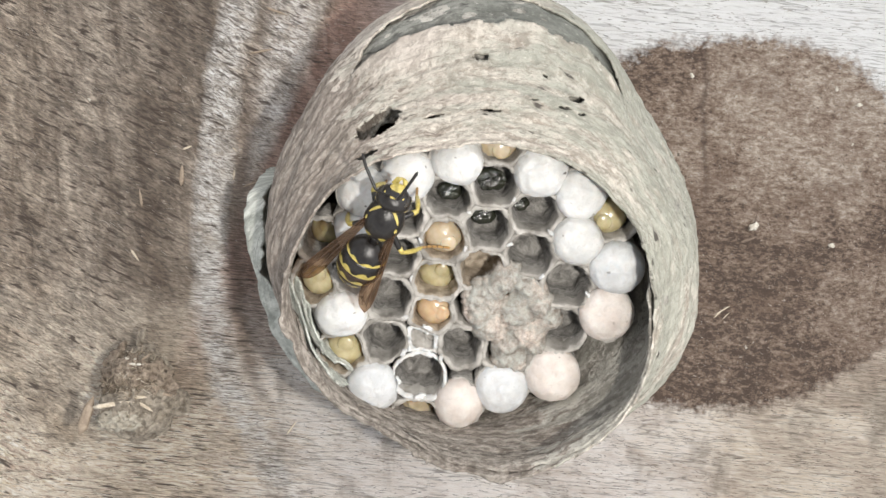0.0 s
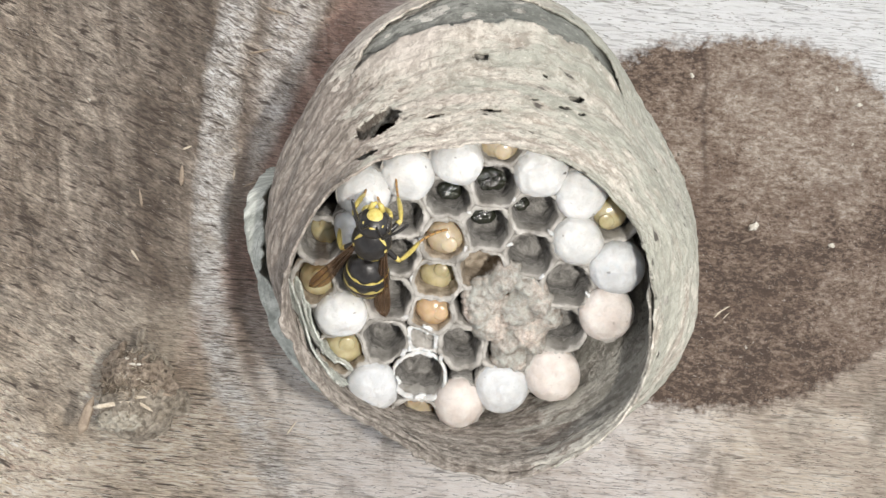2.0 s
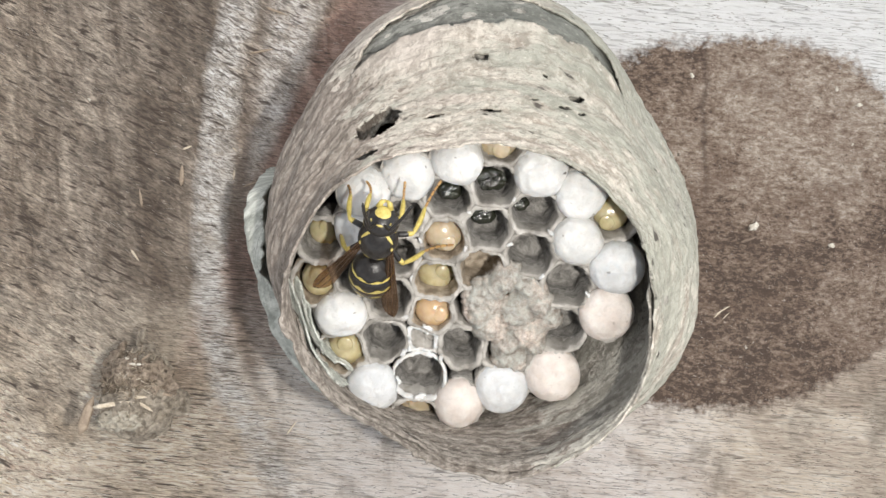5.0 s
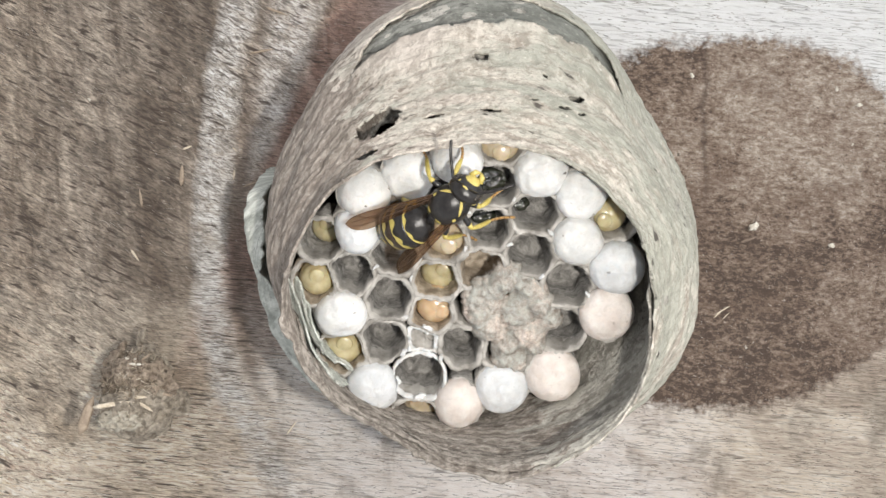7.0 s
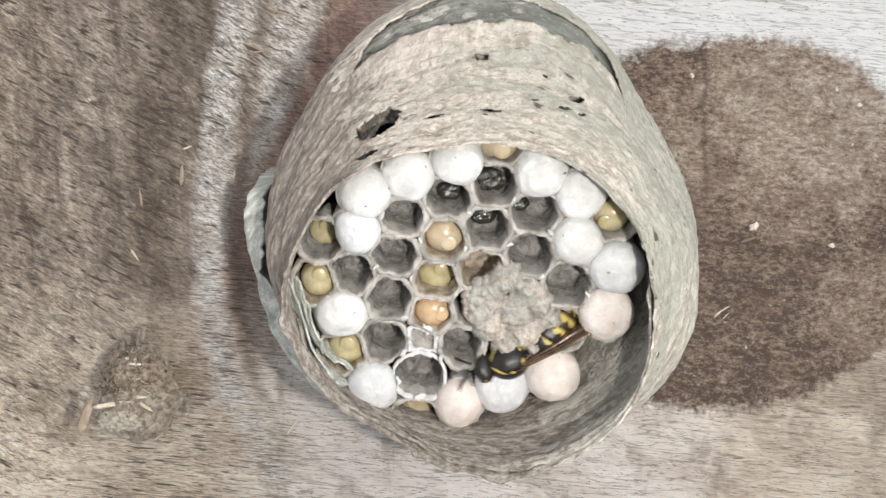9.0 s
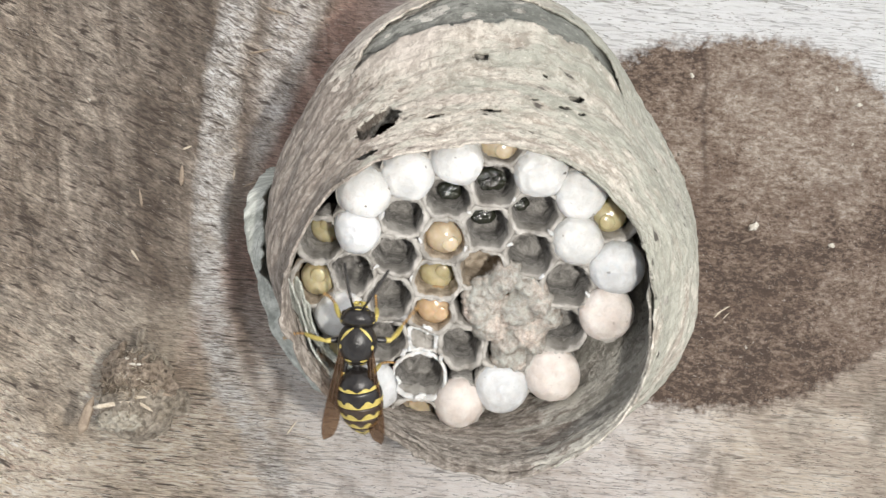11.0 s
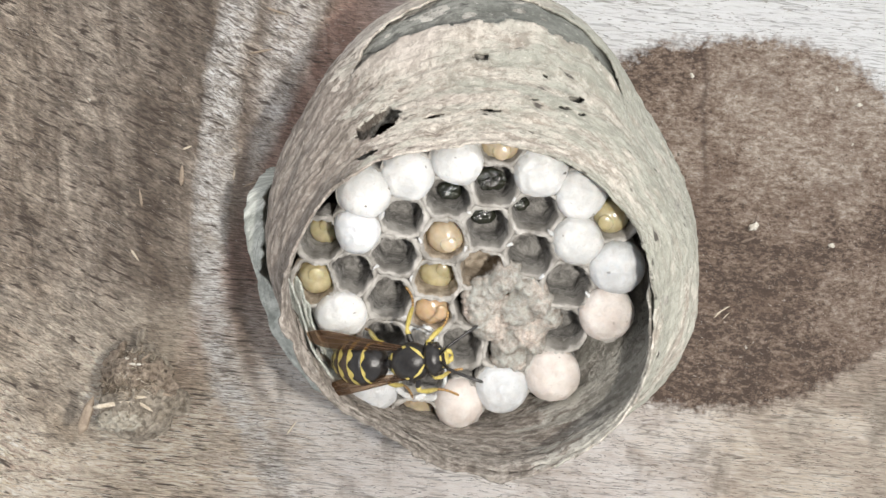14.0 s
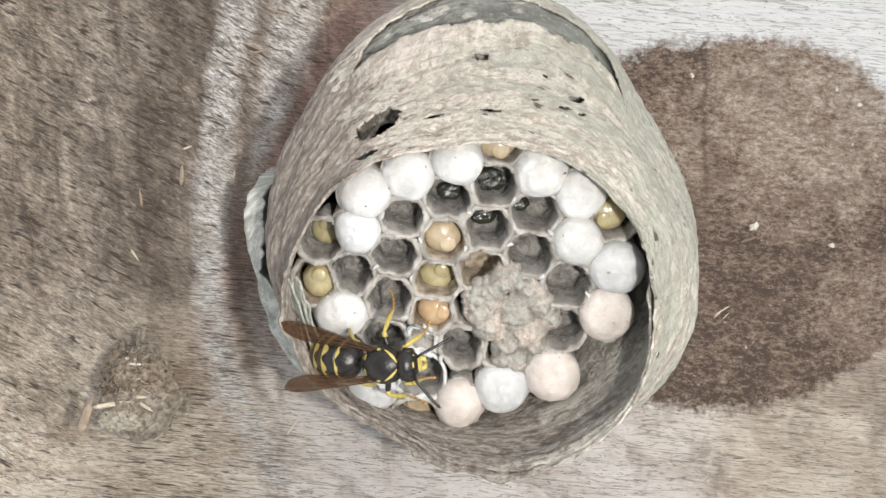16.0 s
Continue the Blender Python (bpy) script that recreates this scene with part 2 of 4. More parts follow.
    color = n.mix(n.ramp(shine, (0.62, 0.0), (0.74, 0.6)), color, n.mix(0.6, light, (0.80, 0.76, 0.70)))
    return n.finish(color, 0.82, n.math("ADD", n.math("ADD", fine, n.math("MULTIPLY", blot, 1.6)), strip), 0.7, 0.0005)


def cell_paper():
    n = Nodes("grey_cell_paper")
    p = n.place()
    a = n.noise(n.place((620, 620, 900)), 1, 6, 0.75, 0.8)
    b = n.noise(p, 1900, 4, 0.7)
    color = n.mix(n.ramp(a, (0.35, 0.0), (0.65, 1.0)), (0.120, 0.113, 0.104), (0.43, 0.412, 0.385))
    color = n.mix(n.ramp(b, (0.60, 0.0), (0.75, 0.6)), color, (0.42, 0.40, 0.37))
    return n.finish(color, 0.8, n.math("ADD", a, b), 0.9, 0.0005)


def silk_material(name, a, b, sheen=0.45, sub=0.0, spots=0.0):
    n = Nodes(name)
    p = n.place()
    rnd = n.add("ObjectInfo").outputs["Random"]
    big = n.noise(n.add("VectorMath", i0=p, i1=n.add("CombineXYZ", X=rnd, Y=rnd).outputs[0]).outputs[0], 420, 3)
    color = n.mix(n.ramp(big, (0.35, 0.0), (0.65, 1.0)), a, b)
    fib = n.noise(n.place((1500, 1500, 1500)), 1, 5, 0.7, 1.2)
    color = n.mix(n.ramp(fib, (0.28, 0.4), (0.48, 0.0)), color, (0.42, 0.385, 0.35))
    if spots:
        v = n.noise(p, 1100, 1, 0.4)
        color = n.mix(n.math("MULTIPLY", n.ramp(v, (0.20, 1.0), (0.245, 0.0)), spots), color, (0.09, 0.075, 0.06))
    return n.finish(color, sheen, fib, 0.55, 0.0003, Subsurface_Weight=sub, Subsurface_Radius=(0.0012, 0.0009, 0.0007), Subsurface_Scale=1.0)


def larva_material(name, a, b):
    n = Nodes(name)
    p = n.place()
    color = n.mix(n.ramp(n.noise(p, 700, 3), (0.35, 0.0), (0.65, 1.0)), a, b)
    return n.finish(color, 0.22, n.noise(p, 1500, 3), 0.12, 0.0003, Subsurface_Weight=0.35, Subsurface_Radius=(0.0012, 0.0007, 0.0003), Subsurface_Scale=1.0)


def plain(name, a, b, scale, rough=0.5, strength=0.2, depth=0.0002, **more):
    n = Nodes(name)
    f = n.noise(n.place(), scale, 4, 0.65)
    return n.finish(n.mix(n.ramp(f, (0.35, 0.0), (0.65, 1.0)), a, b), rough, f, strength, depth, **more)


def pulp_material():
    n = Nodes("pinkish_pulp")
    p = n.place()
    f = n.noise(p, 1300, 6, 0.75)
    tone = n.mix(n.ramp(n.noise(p, 280, 4, 0.65), (0.43, 0.0), (0.57, 1.0)), (0.61, 0.525, 0.462), (0.42, 0.418, 0.380))
    color = n.mix(n.ramp(f, (0.34, 0.0), (0.60, 1.0)), (0.240, 0.205, 0.178), tone)
    return n.finish(color, 0.75, f, 0.7, 0.0003, Subsurface_Weight=0.15, Subsurface_Radius=(0.0012, 0.0009, 0.0007), Subsurface_Scale=1.0)


def wing_material():
    n = Nodes("amber_wing")
    f = n.noise(n.place((300, 900, 300)), 1, 4)
    n.finish(n.mix(f, (0.085, 0.056, 0.038), (0.19, 0.130, 0.090)), 0.16, f, 0.3, 0.0001)
    clear = n.add("BsdfTransparent", Color=(0.70, 0.59, 0.49))
    mixed = n.add("MixShader", Fac=0.16, i1=clear.outputs[0], i2=n.out.outputs[0])
    n.tree.links.new(mixed.outputs[0], n.tree.nodes["Material Output"].inputs["Surface"])
    return n.mat


def island_material(name, *colours, rough=0.7):
    n = Nodes(name)
    rnd = n.add("NewGeometry").outputs["Random Per Island"]
    k = len(colours)
    return n.finish(n.ramp(rnd, *[(i / (k - 1), c) for i, c in enumerate(colours)]), rough)


M_WOOD = wood_material()
M_ENV = paper_material("pale_nest_paper", (0.66, 0.605, 0.530), (0.360, 0.315, 0.262), (0.275, 0.292, 0.243), (0.185, 0.157, 0.130), 0.9, (0.62, 0.545, 0.490), 0.65)
M_INNER = paper_material("grey_nest_paper", (0.60, 0.570, 0.515), (0.185, 0.170, 0.147), (0.290, 0.278, 0.240), (0.085, 0.076, 0.065), 0.3, (0.42, 0.378, 0.332), 0.6)
M_SHEET = paper_material("green_grey_nest_paper", (0.720, 0.730, 0.670), (0.285, 0.300, 0.265), (0.480, 0.510, 0.455), (0.15, 0.15, 0.13), 0.5, (0.47, 0.49, 0.44))
# green-grey paper whose colour also holds the shade inside the gap
M_UNDER_SHADED = paper_material("shaded_green_grey_nest_paper", (0.330, 0.330, 0.295), (0.120, 0.120, 0.105), (0.165, 0.172, 0.150), (0.055, 0.052, 0.046), 0.3, (0.20, 0.195, 0.172))
M_CELL = cell_paper()
M_TAN = plain("tan_cell_paper", (0.200, 0.160, 0.118), (0.440, 0.375, 0.295), 900, 0.6, 0.8)
M_RIM = silk_material("pale_cell_rim", (0.240, 0.224, 0.200), (0.50, 0.478, 0.444), 0.7)
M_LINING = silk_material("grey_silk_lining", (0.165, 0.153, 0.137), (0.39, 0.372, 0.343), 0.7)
M_CAP = silk_material("white_silk_cap", (0.54, 0.54, 0.53), (0.72, 0.715, 0.70), 0.55, 0.25, 0.9)
M_CAP_PINK = silk_material("pinkish_silk_cap", (0.56, 0.495, 0.455), (0.70, 0.65, 0.61), 0.5, 0.25, 0.5)
M_CAP_BLUE = silk_material("bluish_silk_cap", (0.50, 0.512, 0.522), (0.66, 0.668, 0.675), 0.5, 0.25, 0.5)
M_CLUMP = pulp_material()
M_LARVA_YELLOW = larva_material("yellow_larva_skin", (0.37, 0.310, 0.170), (0.50, 0.440, 0.275))
M_LARVA_TAN = larva_material("tan_larva_skin", (0.40, 0.320, 0.215), (0.52, 0.430, 0.305))
M_LARVA_ORANGE = larva_material("orange_larva_skin", (0.46, 0.310, 0.180), (0.56, 0.41, 0.26))
M_BLACK = plain("black_chitin", (0.007, 0.006, 0.006), (0.018, 0.015, 0.013), 2500, 0.30, 0.3)
M_BROWN = plain("dark_brown_chitin", (0.020, 0.012, 0.007), (0.048, 0.027, 0.015), 2500, 0.33, 0.3)
M_YELLOW = plain("yellow_chitin", (0.41, 0.322, 0.070), (0.55, 0.45, 0.140), 2200, 0.4, 0.2)
M_LEG = plain("orange_leg", (0.30, 0.165, 0.055), (0.44, 0.27, 0.10), 2200, 0.4, 0.2)
M_WING = wing_material()
M_VEIN = plain("brown_vein", (0.055, 0.026, 0.012), (0.10, 0.05, 0.022), 2000, 0.4)
M_MUD = plain("grey_mud", (0.150, 0.124, 0.095), (0.420, 0.368, 0.298), 1100, 0.9, 1.0, 0.001)
M_MUD_BROWN = plain("brown_fibrous_mud", (0.150, 0.112, 0.082), (0.430, 0.350, 0.272), 1300, 0.9, 1.0, 0.001)
M_STRAW = plain("straw", (0.46, 0.37, 0.26), (0.70, 0.63, 0.52), 1500, 0.6)
M_STRAW_BROWN = plain("brown_straw", (0.23, 0.172, 0.122), (0.37, 0.295, 0.22), 1500, 0.6)
M_SPLINTER = plain("splinter_wood", (0.11, 0.078, 0.058), (0.215, 0.160, 0.122), 1400, 0.75, 0.6)
M_CRUMB = plain("pale_crumb", (0.45, 0.40, 0.33), (0.72, 0.68, 0.60), 1800, 0.7)
M_FIBRE = island_material("wood_fibres", (0.06, 0.044, 0.032), (0.10, 0.075, 0.055), (0.16, 0.12, 0.09), (0.30, 0.245, 0.195), (0.60, 0.55, 0.49))
M_DROP = plain("dark_liquid", (0.010, 0.011, 0.008), (0.030, 0.032, 0.022), 900, 0.13, 1.0)


# ---- building helpers ----
def mesh(name, bm, materials, smooth=True):
    """A mesh from a bmesh in millimetres."""
    me = bpy.data.meshes.new(name)
    bm.transform(Matrix.Scale(MM, 4))
    bm.normal_update()
    bm.to_mesh(me)
    bm.free()
    for m in materials if isinstance(materials, (list, tuple)) else [materials]:
        me.materials.append(m)
    if smooth:
        me.shade_smooth()
    return me


def part(name, bm, material, parent=None, label="", smooth=True, at=None):
    ob = new(name, mesh(name, bm, material, smooth))
    if parent:
        ob.parent = parent
    if at is not None:
        ob.matrix_basis = at
    return tagged(ob, label) if label else ob


def mm(x, y, z, rx=0, ry=0, rz=0):
    return pose(x * MM, y * MM, z * MM, rx, ry, rz)


def fbm(p, scale, octaves=4):
    return noise.fractal(Vector(p) * scale, 1.0, 2.0, octaves)


def spline(values, t):
    """A closed smooth curve through values, t from 0 to 1."""
    k = len(values)
    f = (t % 1.0) * k
    i, f = int(f) % k, f - int(f)
    a, b, c, d = (values[(i + j) % k] for j in (-1, 0, 1, 2))
    return 0.5 * (2 * b + (c - a) * f + (2 * a - 5 * b + 4 * c - d) * f * f + (3 * b - a - 3 * c + d) * f ** 3)


def chain(values, t):
    """An open smooth curve through values, t from 0 to 1."""
    k = len(values) - 1
    f = min(max(t, 0.0), 1.0) * k
    i = min(int(f), k - 1)
    f -= i
    b, c = values[i], values[i + 1]
    a = values[i - 1] if i else 2 * b - c
    d = values[i + 2] if i + 2 <= k else 2 * c - b
    return 0.5 * (2 * b + (c - a) * f + (2 * a - 5 * b + 4 * c - d) * f * f + (3 * b - a - 3 * c + d) * f ** 3)


def tube(bm, points, radii, sides=8):
    """A round tube along points, closed at both ends."""
    pts = [Vector(p) for p in points]
    rows, up = [], Vector((0.13, 0.21, 0.97))
    for i, p in enumerate(pts):
        d = (pts[min(i + 1, len(pts) - 1)] - pts[max(i - 1, 0)]).normalized()
        s = d.cross(up)
        s = s.normalized() if s.length > 1e-4 else d.orthogonal().normalized()
        u = s.cross(d)
        r = radii[i] if isinstance(radii, (list, tuple)) else radii
        rows.append([bm.verts.new(p + r * (math.cos(a) * s + math.sin(a) * u)) for a in (2 * math.pi * k / sides for k in range(sides))])
    for a, b in zip(rows, rows[1:]):
        for k in range(sides):
            bm.faces.new((a[k], a[(k + 1) % sides], b[(k + 1) % sides], b[k]))
    bm.faces.new(rows[0][::-1]), bm.faces.new(rows[-1])
    return bm


def lathe(profile, sides=28, ry=1.0, rz=1.0, bend=None):
    """Rings along x: profile of (x, radius). Returns a bmesh."""
    bm = bmesh.new()
    rows = []
    for x, r in profile:
        c = bend(x) if bend else (x, 0, 0)
        rows.append([bm.verts.new((c[0], c[1] + r * ry * math.cos(a), c[2] + r * rz * math.sin(a))) for a in (2 * math.pi * k / sides for k in range(sides))])
    for a, b in zip(rows, rows[1:]):
        for k in range(sides):
            bm.faces.new((a[k], a[(k + 1) % sides], b[(k + 1) % sides], b[k]))
    bm.faces.new(rows[0][::-1]), bm.faces.new(rows[-1])
    bmesh.ops.recalc_face_normals(bm, faces=bm.faces)
    return bm


def ball(radius=1.0, detail=3, squash=(1, 1, 1), at=(0, 0, 0), rough=0.0, scale=1.0, bm=None):
    bm = bm or bmesh.new()
    made = bmesh.ops.create_icosphere(bm, subdivisions=detail, radius=radius)["verts"]
    for v in made:
        v.co *= 1.0 + rough * fbm(v.co + Vector(at), scale)
        v.co = Vector(at) + Vector([a * b for a, b in zip(v.co, squash)])
    return bm


# ---- the board and the ground under it ----
def board():
    bm = bmesh.new()
    nx, ny = 260, 190
    rows = []
    for j in range(ny + 1):
        row = []
        for i in range(nx + 1):
            s, r = 2 * i / nx - 1, 2 * j / ny - 1
            x, y = 95 * s + 505 * s ** 9, 60 * r + 390 * r ** 9
            ridge = 0.55 * math.exp(-((x + 29 - 0.004 * (y - 2) ** 2) / 2.6) ** 2)
            kr = math.hypot((x - 36.0) / 24.3, (y - 3.0) / 23.8)
            dip = -0.35 / (1 + math.exp((kr - 1.0) * 16))
            z = -0.55 + ridge + dip + 0.25 * fbm((x, y * 2, 0), 0.08) + 0.10 * fbm((x, y * 3, 5), 0.5)
            row.append(bm.verts.new((x, y, min(z, 0.3))))
        rows.append(row)
    for a, b in zip(rows, rows[1:]):
        for i in range(nx):
            bm.faces.new((a[i], a[i + 1], b[i + 1], b[i]))
    rim = [*rows[0], *[r[-1] for r in rows[1:]], *rows[-1][-2::-1], *[r[0] for r in rows[-2:0:-1]]]
    low = [bm.verts.new((v.co.x, v.co.y, -28.0)) for v in rim]
    for k in range(len(rim)):
        n = (k + 1) % len(rim)
        bm.faces.new((rim[n], rim[k], low[k], low[n]))
    bm.faces.new(low[::-1])
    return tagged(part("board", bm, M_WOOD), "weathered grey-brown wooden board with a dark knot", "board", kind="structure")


def fibres():
    """Loose hairs of worn wood lying along the grain."""
    rng = random.Random(4)
    verts, faces = [], []
    for _ in range(20000):
        x, y = rng.uniform(-58, 58), rng.uniform(-34, 34)
        if math.hypot((x - 4.4) / 24, (y - 4) / 25) < 0.95:
            continue
        if 30 * y + 8 * x > 800 and rng.random() < 0.6:
            continue
        inside = math.hypot((x - 36.0) / 24.3, (y - 3.0) / 23.8) < 0.97
        a = radians(rng.gauss(-26 if x < -30 and y > -14 else -5, 10)) if not inside else rng.uniform(0, math.pi)
        ln = (rng.uniform(0.25, 1.1) if not inside else rng.uniform(0.12, 0.45)) * rng.uniform(0.5, 1.2)
        wd = rng.uniform(0.016, 0.036)
        ridge = 0.55 * math.exp(-((x + 29 - 0.004 * (y - 2) ** 2) / 2.6) ** 2)
        kr = math.hypot((x - 36.0) / 24.3, (y - 3.0) / 23.8)
        z = -0.55 + ridge - 0.35 / (1 + math.exp((kr - 1.0) * 16)) + 0.25 * fbm((x, y * 2, 0), 0.08) + 0.10 * fbm((x, y * 3, 5), 0.5)
        z = min(z, 0.3) + 0.015
        c, s, bow = math.cos(a), math.sin(a), rng.gauss(0, 0.045) * ln
        k = len(verts)
        for t in (-0.5, 0.0, 0.5):
            off = bow * (1 - 4 * t * t)
            wide = wd * (1.0 if t == 0 else 0.35)
            lift = 0.06 * rng.random() if t else 0.02
            for side in (-1, 1):
                verts.append(((x + c * ln * t - s * (off + side * wide)) * MM, (y + s * ln * t + c * (off + side * wide)) * MM, (z + lift) * MM))
            verts.append(((x + c * ln * t - s * off) * MM, (y + s * ln * t + c * off) * MM, (z + lift + wd) * MM))
        for i in (0, 3):
            faces += [(k + i, k + i + 3, k + i + 5, k + i + 2), (k + i + 2, k + i + 5, k + i + 4, k + i + 1)]
    me = bpy.data.meshes.new("wood_fibres")
    me.from_pydata(verts, [], faces)
    me.materials.append(M_FIBRE)
    return tagged(new("wood_fibres", me), "fine torn wood fibres lying on the board", "fibres", kind="stuff")


# ---- the nest ----
# envelope: rings from the board to the mouth, as height, middle and half widths
RING_Z = [-0.6, 8.0, 18.0, 27.0, 33.0]
RING_X = [4.2, 4.4, 4.4, 4.2, 2.8]
RING_Y = [8.0, 6.5, 4.3, -1.4, -5.8]
RING_RX = [17.0, 21.5, 23.3, 22.0, 17.4]
RING_RY = [20.0, 24.0, 24.6, 20.0, 16.6]
SHAPE = [0.97, 0.88, 0.95, 0.97, 0.965, 0.945, 1.0, 0.985, 0.965, 0.975, 1.02, 1.03]
MOUTH = [17.7, 17.6, 16.7, 15.9, 16.7, 17.9, 19.0, 17.7, 15.9, 16.8, 17.6, 18.3]
DROP = [0.0, 0.0, 0.0, 0.0, 0.0, 1.0, 5.0, 6.5, 6.5, 3.5, 0.5, 0.0]


def shell_point(u, v, off=0.0):
    """A place on the envelope: u round it (0 points right), v from board to mouth."""
    a = 2 * math.pi * u
    rx, ry = chain(RING_RX, v), chain(RING_RY, v)
    k = max(0.0, (v - 0.72) / 0.28) ** 1.5
    m = spline(MOUTH, u)
    off = off(a, v) if callable(off) else off
    w = spline(SHAPE, u)
    w = 1 + (w - 1) * max(0.0, min(1.0, v * 6) * min(1.0, (0.88 - v) * 6))
    rx, ry = rx * w, ry * w
    rx, ry = rx * (1 - k) + m * k + off, ry * (1 - k) + m * k + off
    return Vector((chain(RING_X, v) + rx * math.cos(a), chain(RING_Y, v) + ry * math.sin(a), chain(RING_Z, v) - spline(DROP, u) * max(0.0, v - 0.45) / 0.55))


def shell(u0, u1, v0, v1, nu, nv, off, seed, rough=0.3, edge=0.5, drop=None, taper=0.6):
    """A sheet of the envelope between two angles and heights, with an uneven upper edge."""
    bm = bmesh.new()
    uvl = bm.loops.layers.uv.new("UVMap")
    closed = u1 - u0 > 0.999
    cols = nu if closed else nu + 1
    grid, uvs = [], {}
    for j in range(nv + 1):
        row = []
        for i in range(cols):
            u = u0 + (u1 - u0) * i / nu
            top = v1(u) if callable(v1) else v1
            if not closed:
                f = (u - u0) / (u1 - u0)
                top = v0 + (top - v0) * math.sin(math.pi * f) ** taper
            c, s = math.cos(2 * math.pi * u), math.sin(2 * math.pi * u)
            top += edge * 0.02 * (fbm((c * 3, s * 3, seed), 1.3) + 0.45 * fbm((c * 3, s * 3, seed), 4.0))
            v = v0 + (top - v0) * j / nv
            p = shell_point(u, v, off)
            q = Vector((c * 22, s * 22, v * 60 + seed * 9))
            lay = 0.5 * abs(((v * 11 + 0.5 * fbm(q, 0.06)) % 1.0) - 0.5)
            push = rough * (1.1 * fbm(q, 0.10, 3) + 0.5 * fbm((q.x, q.y, q.z * 2.2), 0.4, 3) + 0.13 * fbm(q, 1.3, 2) + lay)
            p += push * Vector((c, s, 0.25))
            vert = bm.verts.new(p)
            uvs[vert] = (u * 0.140, v * 0.055)
            row.append(vert)
        grid.append(row)
    for j in range(nv):
        for i in range(nu):
            quad = (grid[j][i], grid[j][(i + 1) % cols], grid[j + 1][(i + 1) % cols], grid[j + 1][i])
            if drop:
                m = sum((q.co for q in quad), Vector()) / 4
                if drop(m, u0 + (u1 - u0) * (i + 0.5) / nu, v0 + (1.0 - v0) * (j + 0.5) / nv):
                    continue
            f = bm.faces.new(quad)
            for k, loop in enumerate(f.loops):
                a, b = uvs[loop.vert]
                if closed and i == nu - 1 and k in (1, 2):
                    a += 0.140
                loop[uvl].uv = (a, b)
    for v in [v for v in bm.verts if not v.link_faces]:
        bm.verts.remove(v)
    return bm


# torn holes in the outer paper: middle (x, y), half length, half width, turn in degrees
HOLES = [(-6.5, 12.6, 2.7, 1.15, 32), (-7.6, 9.3, 1.25, 0.38, 27), (3.9, 19.8, 0.95, 0.40, 0),
         (13.6, 15.2, 0.80, 0.42, -5), (9.2, 15.0, 0.6, 0.16, 0), (12.2, 14.2, 0.75, 0.16, -8),
         (4.8, 13.8, 1.1, 0.20, -4), (14.1, 13.5, 0.5, 0.15, -10), (-0.9, 13.2, 1.0, 0.17, 14), (10.5, 17.7, 0.35, 0.2, 0)]


def torn(m, u, v):
    if m.y > 8:
        for x, y, a, b, turn in HOLES:
            dx, dy = m.x - x, m.y - y
            c, s = math.cos(radians(turn)), math.sin(radians(turn))
            if ((dx * c + dy * s) / a) ** 2 + ((dy * c - dx * s) / b) ** 2 < 1 + 0.5 * fbm(m, 1.5):
                return True
    # the gap where two paper layers overlap
    f = (u - 0.125) / 0.235
    if 0 < f < 1:
        wide = 0.13 * (4 * f * (1 - f)) ** 0.6
        line = 0.635 + 0.012 * fbm(m, 0.3)
        return line - wide < v < line
    return False


def thick(ob, depth, inside=0):
    m = ob.modifiers.new("thickness", "SOLIDIFY")
    m.thickness, m.offset, m.material_offset = depth * MM, -1, inside
    return ob


def inner_gap(a, v):
    """The inner paper: close under the outer one on one side, a bowl under the comb on the other."""
    up = min(1.0, max(0.0, 0.5 + 1.6 * math.sin(a - (0.7 if math.cos(a) > 0 else -0.3))))
    top = -0.8 - 4.5 * min(1.0, max(0.0, (v - 0.64) * 12))
    bowl = -0.35 - min(8.0, 30 * max(0.0, 0.72 - v)) * max(0.0, math.cos(a + 0.35)) ** 2
    return top * up + bowl * (1 - up)


def overlap(a, v):
    """The upper paper layer stands a little proud where it laps over the gap."""
    f = (a / (2 * math.pi) - 0.125) / 0.235
    if not 0 < f < 1 or v < 0.63:
        return 0.0
    return 0.9 * math.sin(math.pi * f) ** 0.5 * math.exp(-((v - 0.63) / 0.07) ** 2)


def torn_gap(a, v):
    """A loose outer sheet whose upper edge bends in, flat, towards the envelope."""
    f = min(0.999, max(0.001, (a / (2 * math.pi) - 0.482) / 0.208))
    top = 0.04 + 0.46 * math.sin(math.pi * f) ** 0.15
    return 1.2 + 0.3 * min(1.0, max(0.0, (math.degrees(a) - 185) / 35)) + min(2.2, 75 * max(0.0, top - 0.003 - v))


nest = tagged(new("wasp_nest"), "opened grey-beige paper wasp nest stuck to the board", "wasp nest")
thick(part("outer_envelope", shell(0, 1, 0, 1.0, 760, 250, overlap, 1, 0.38, 0.6, torn), [M_ENV, M_INNER], nest, "pale beige striped paper with torn holes"), 0.26, 1)
thick(part("inner_envelope", shell(0, 1, 0, lambda u: 0.70 + 0.285 * min(1.0, max(0.0, 0.5 - 3 * math.sin(2 * math.pi * u - 0.2))), 240, 90, inner_gap, 2, 0.45, 0.5), M_INNER, nest, "grey layered inner paper"), 0.25)
# a real layer; its colour is darkened to stand for the recess's shade
thick(part("under_layer", shell(0.09, 0.40, 0.40, 0.665, 200, 40, -0.55, 6, 0.40, 0.5), M_UNDER_SHADED, nest, "green-grey paper layer under the torn gap, darkened for its shade"), 0.25)
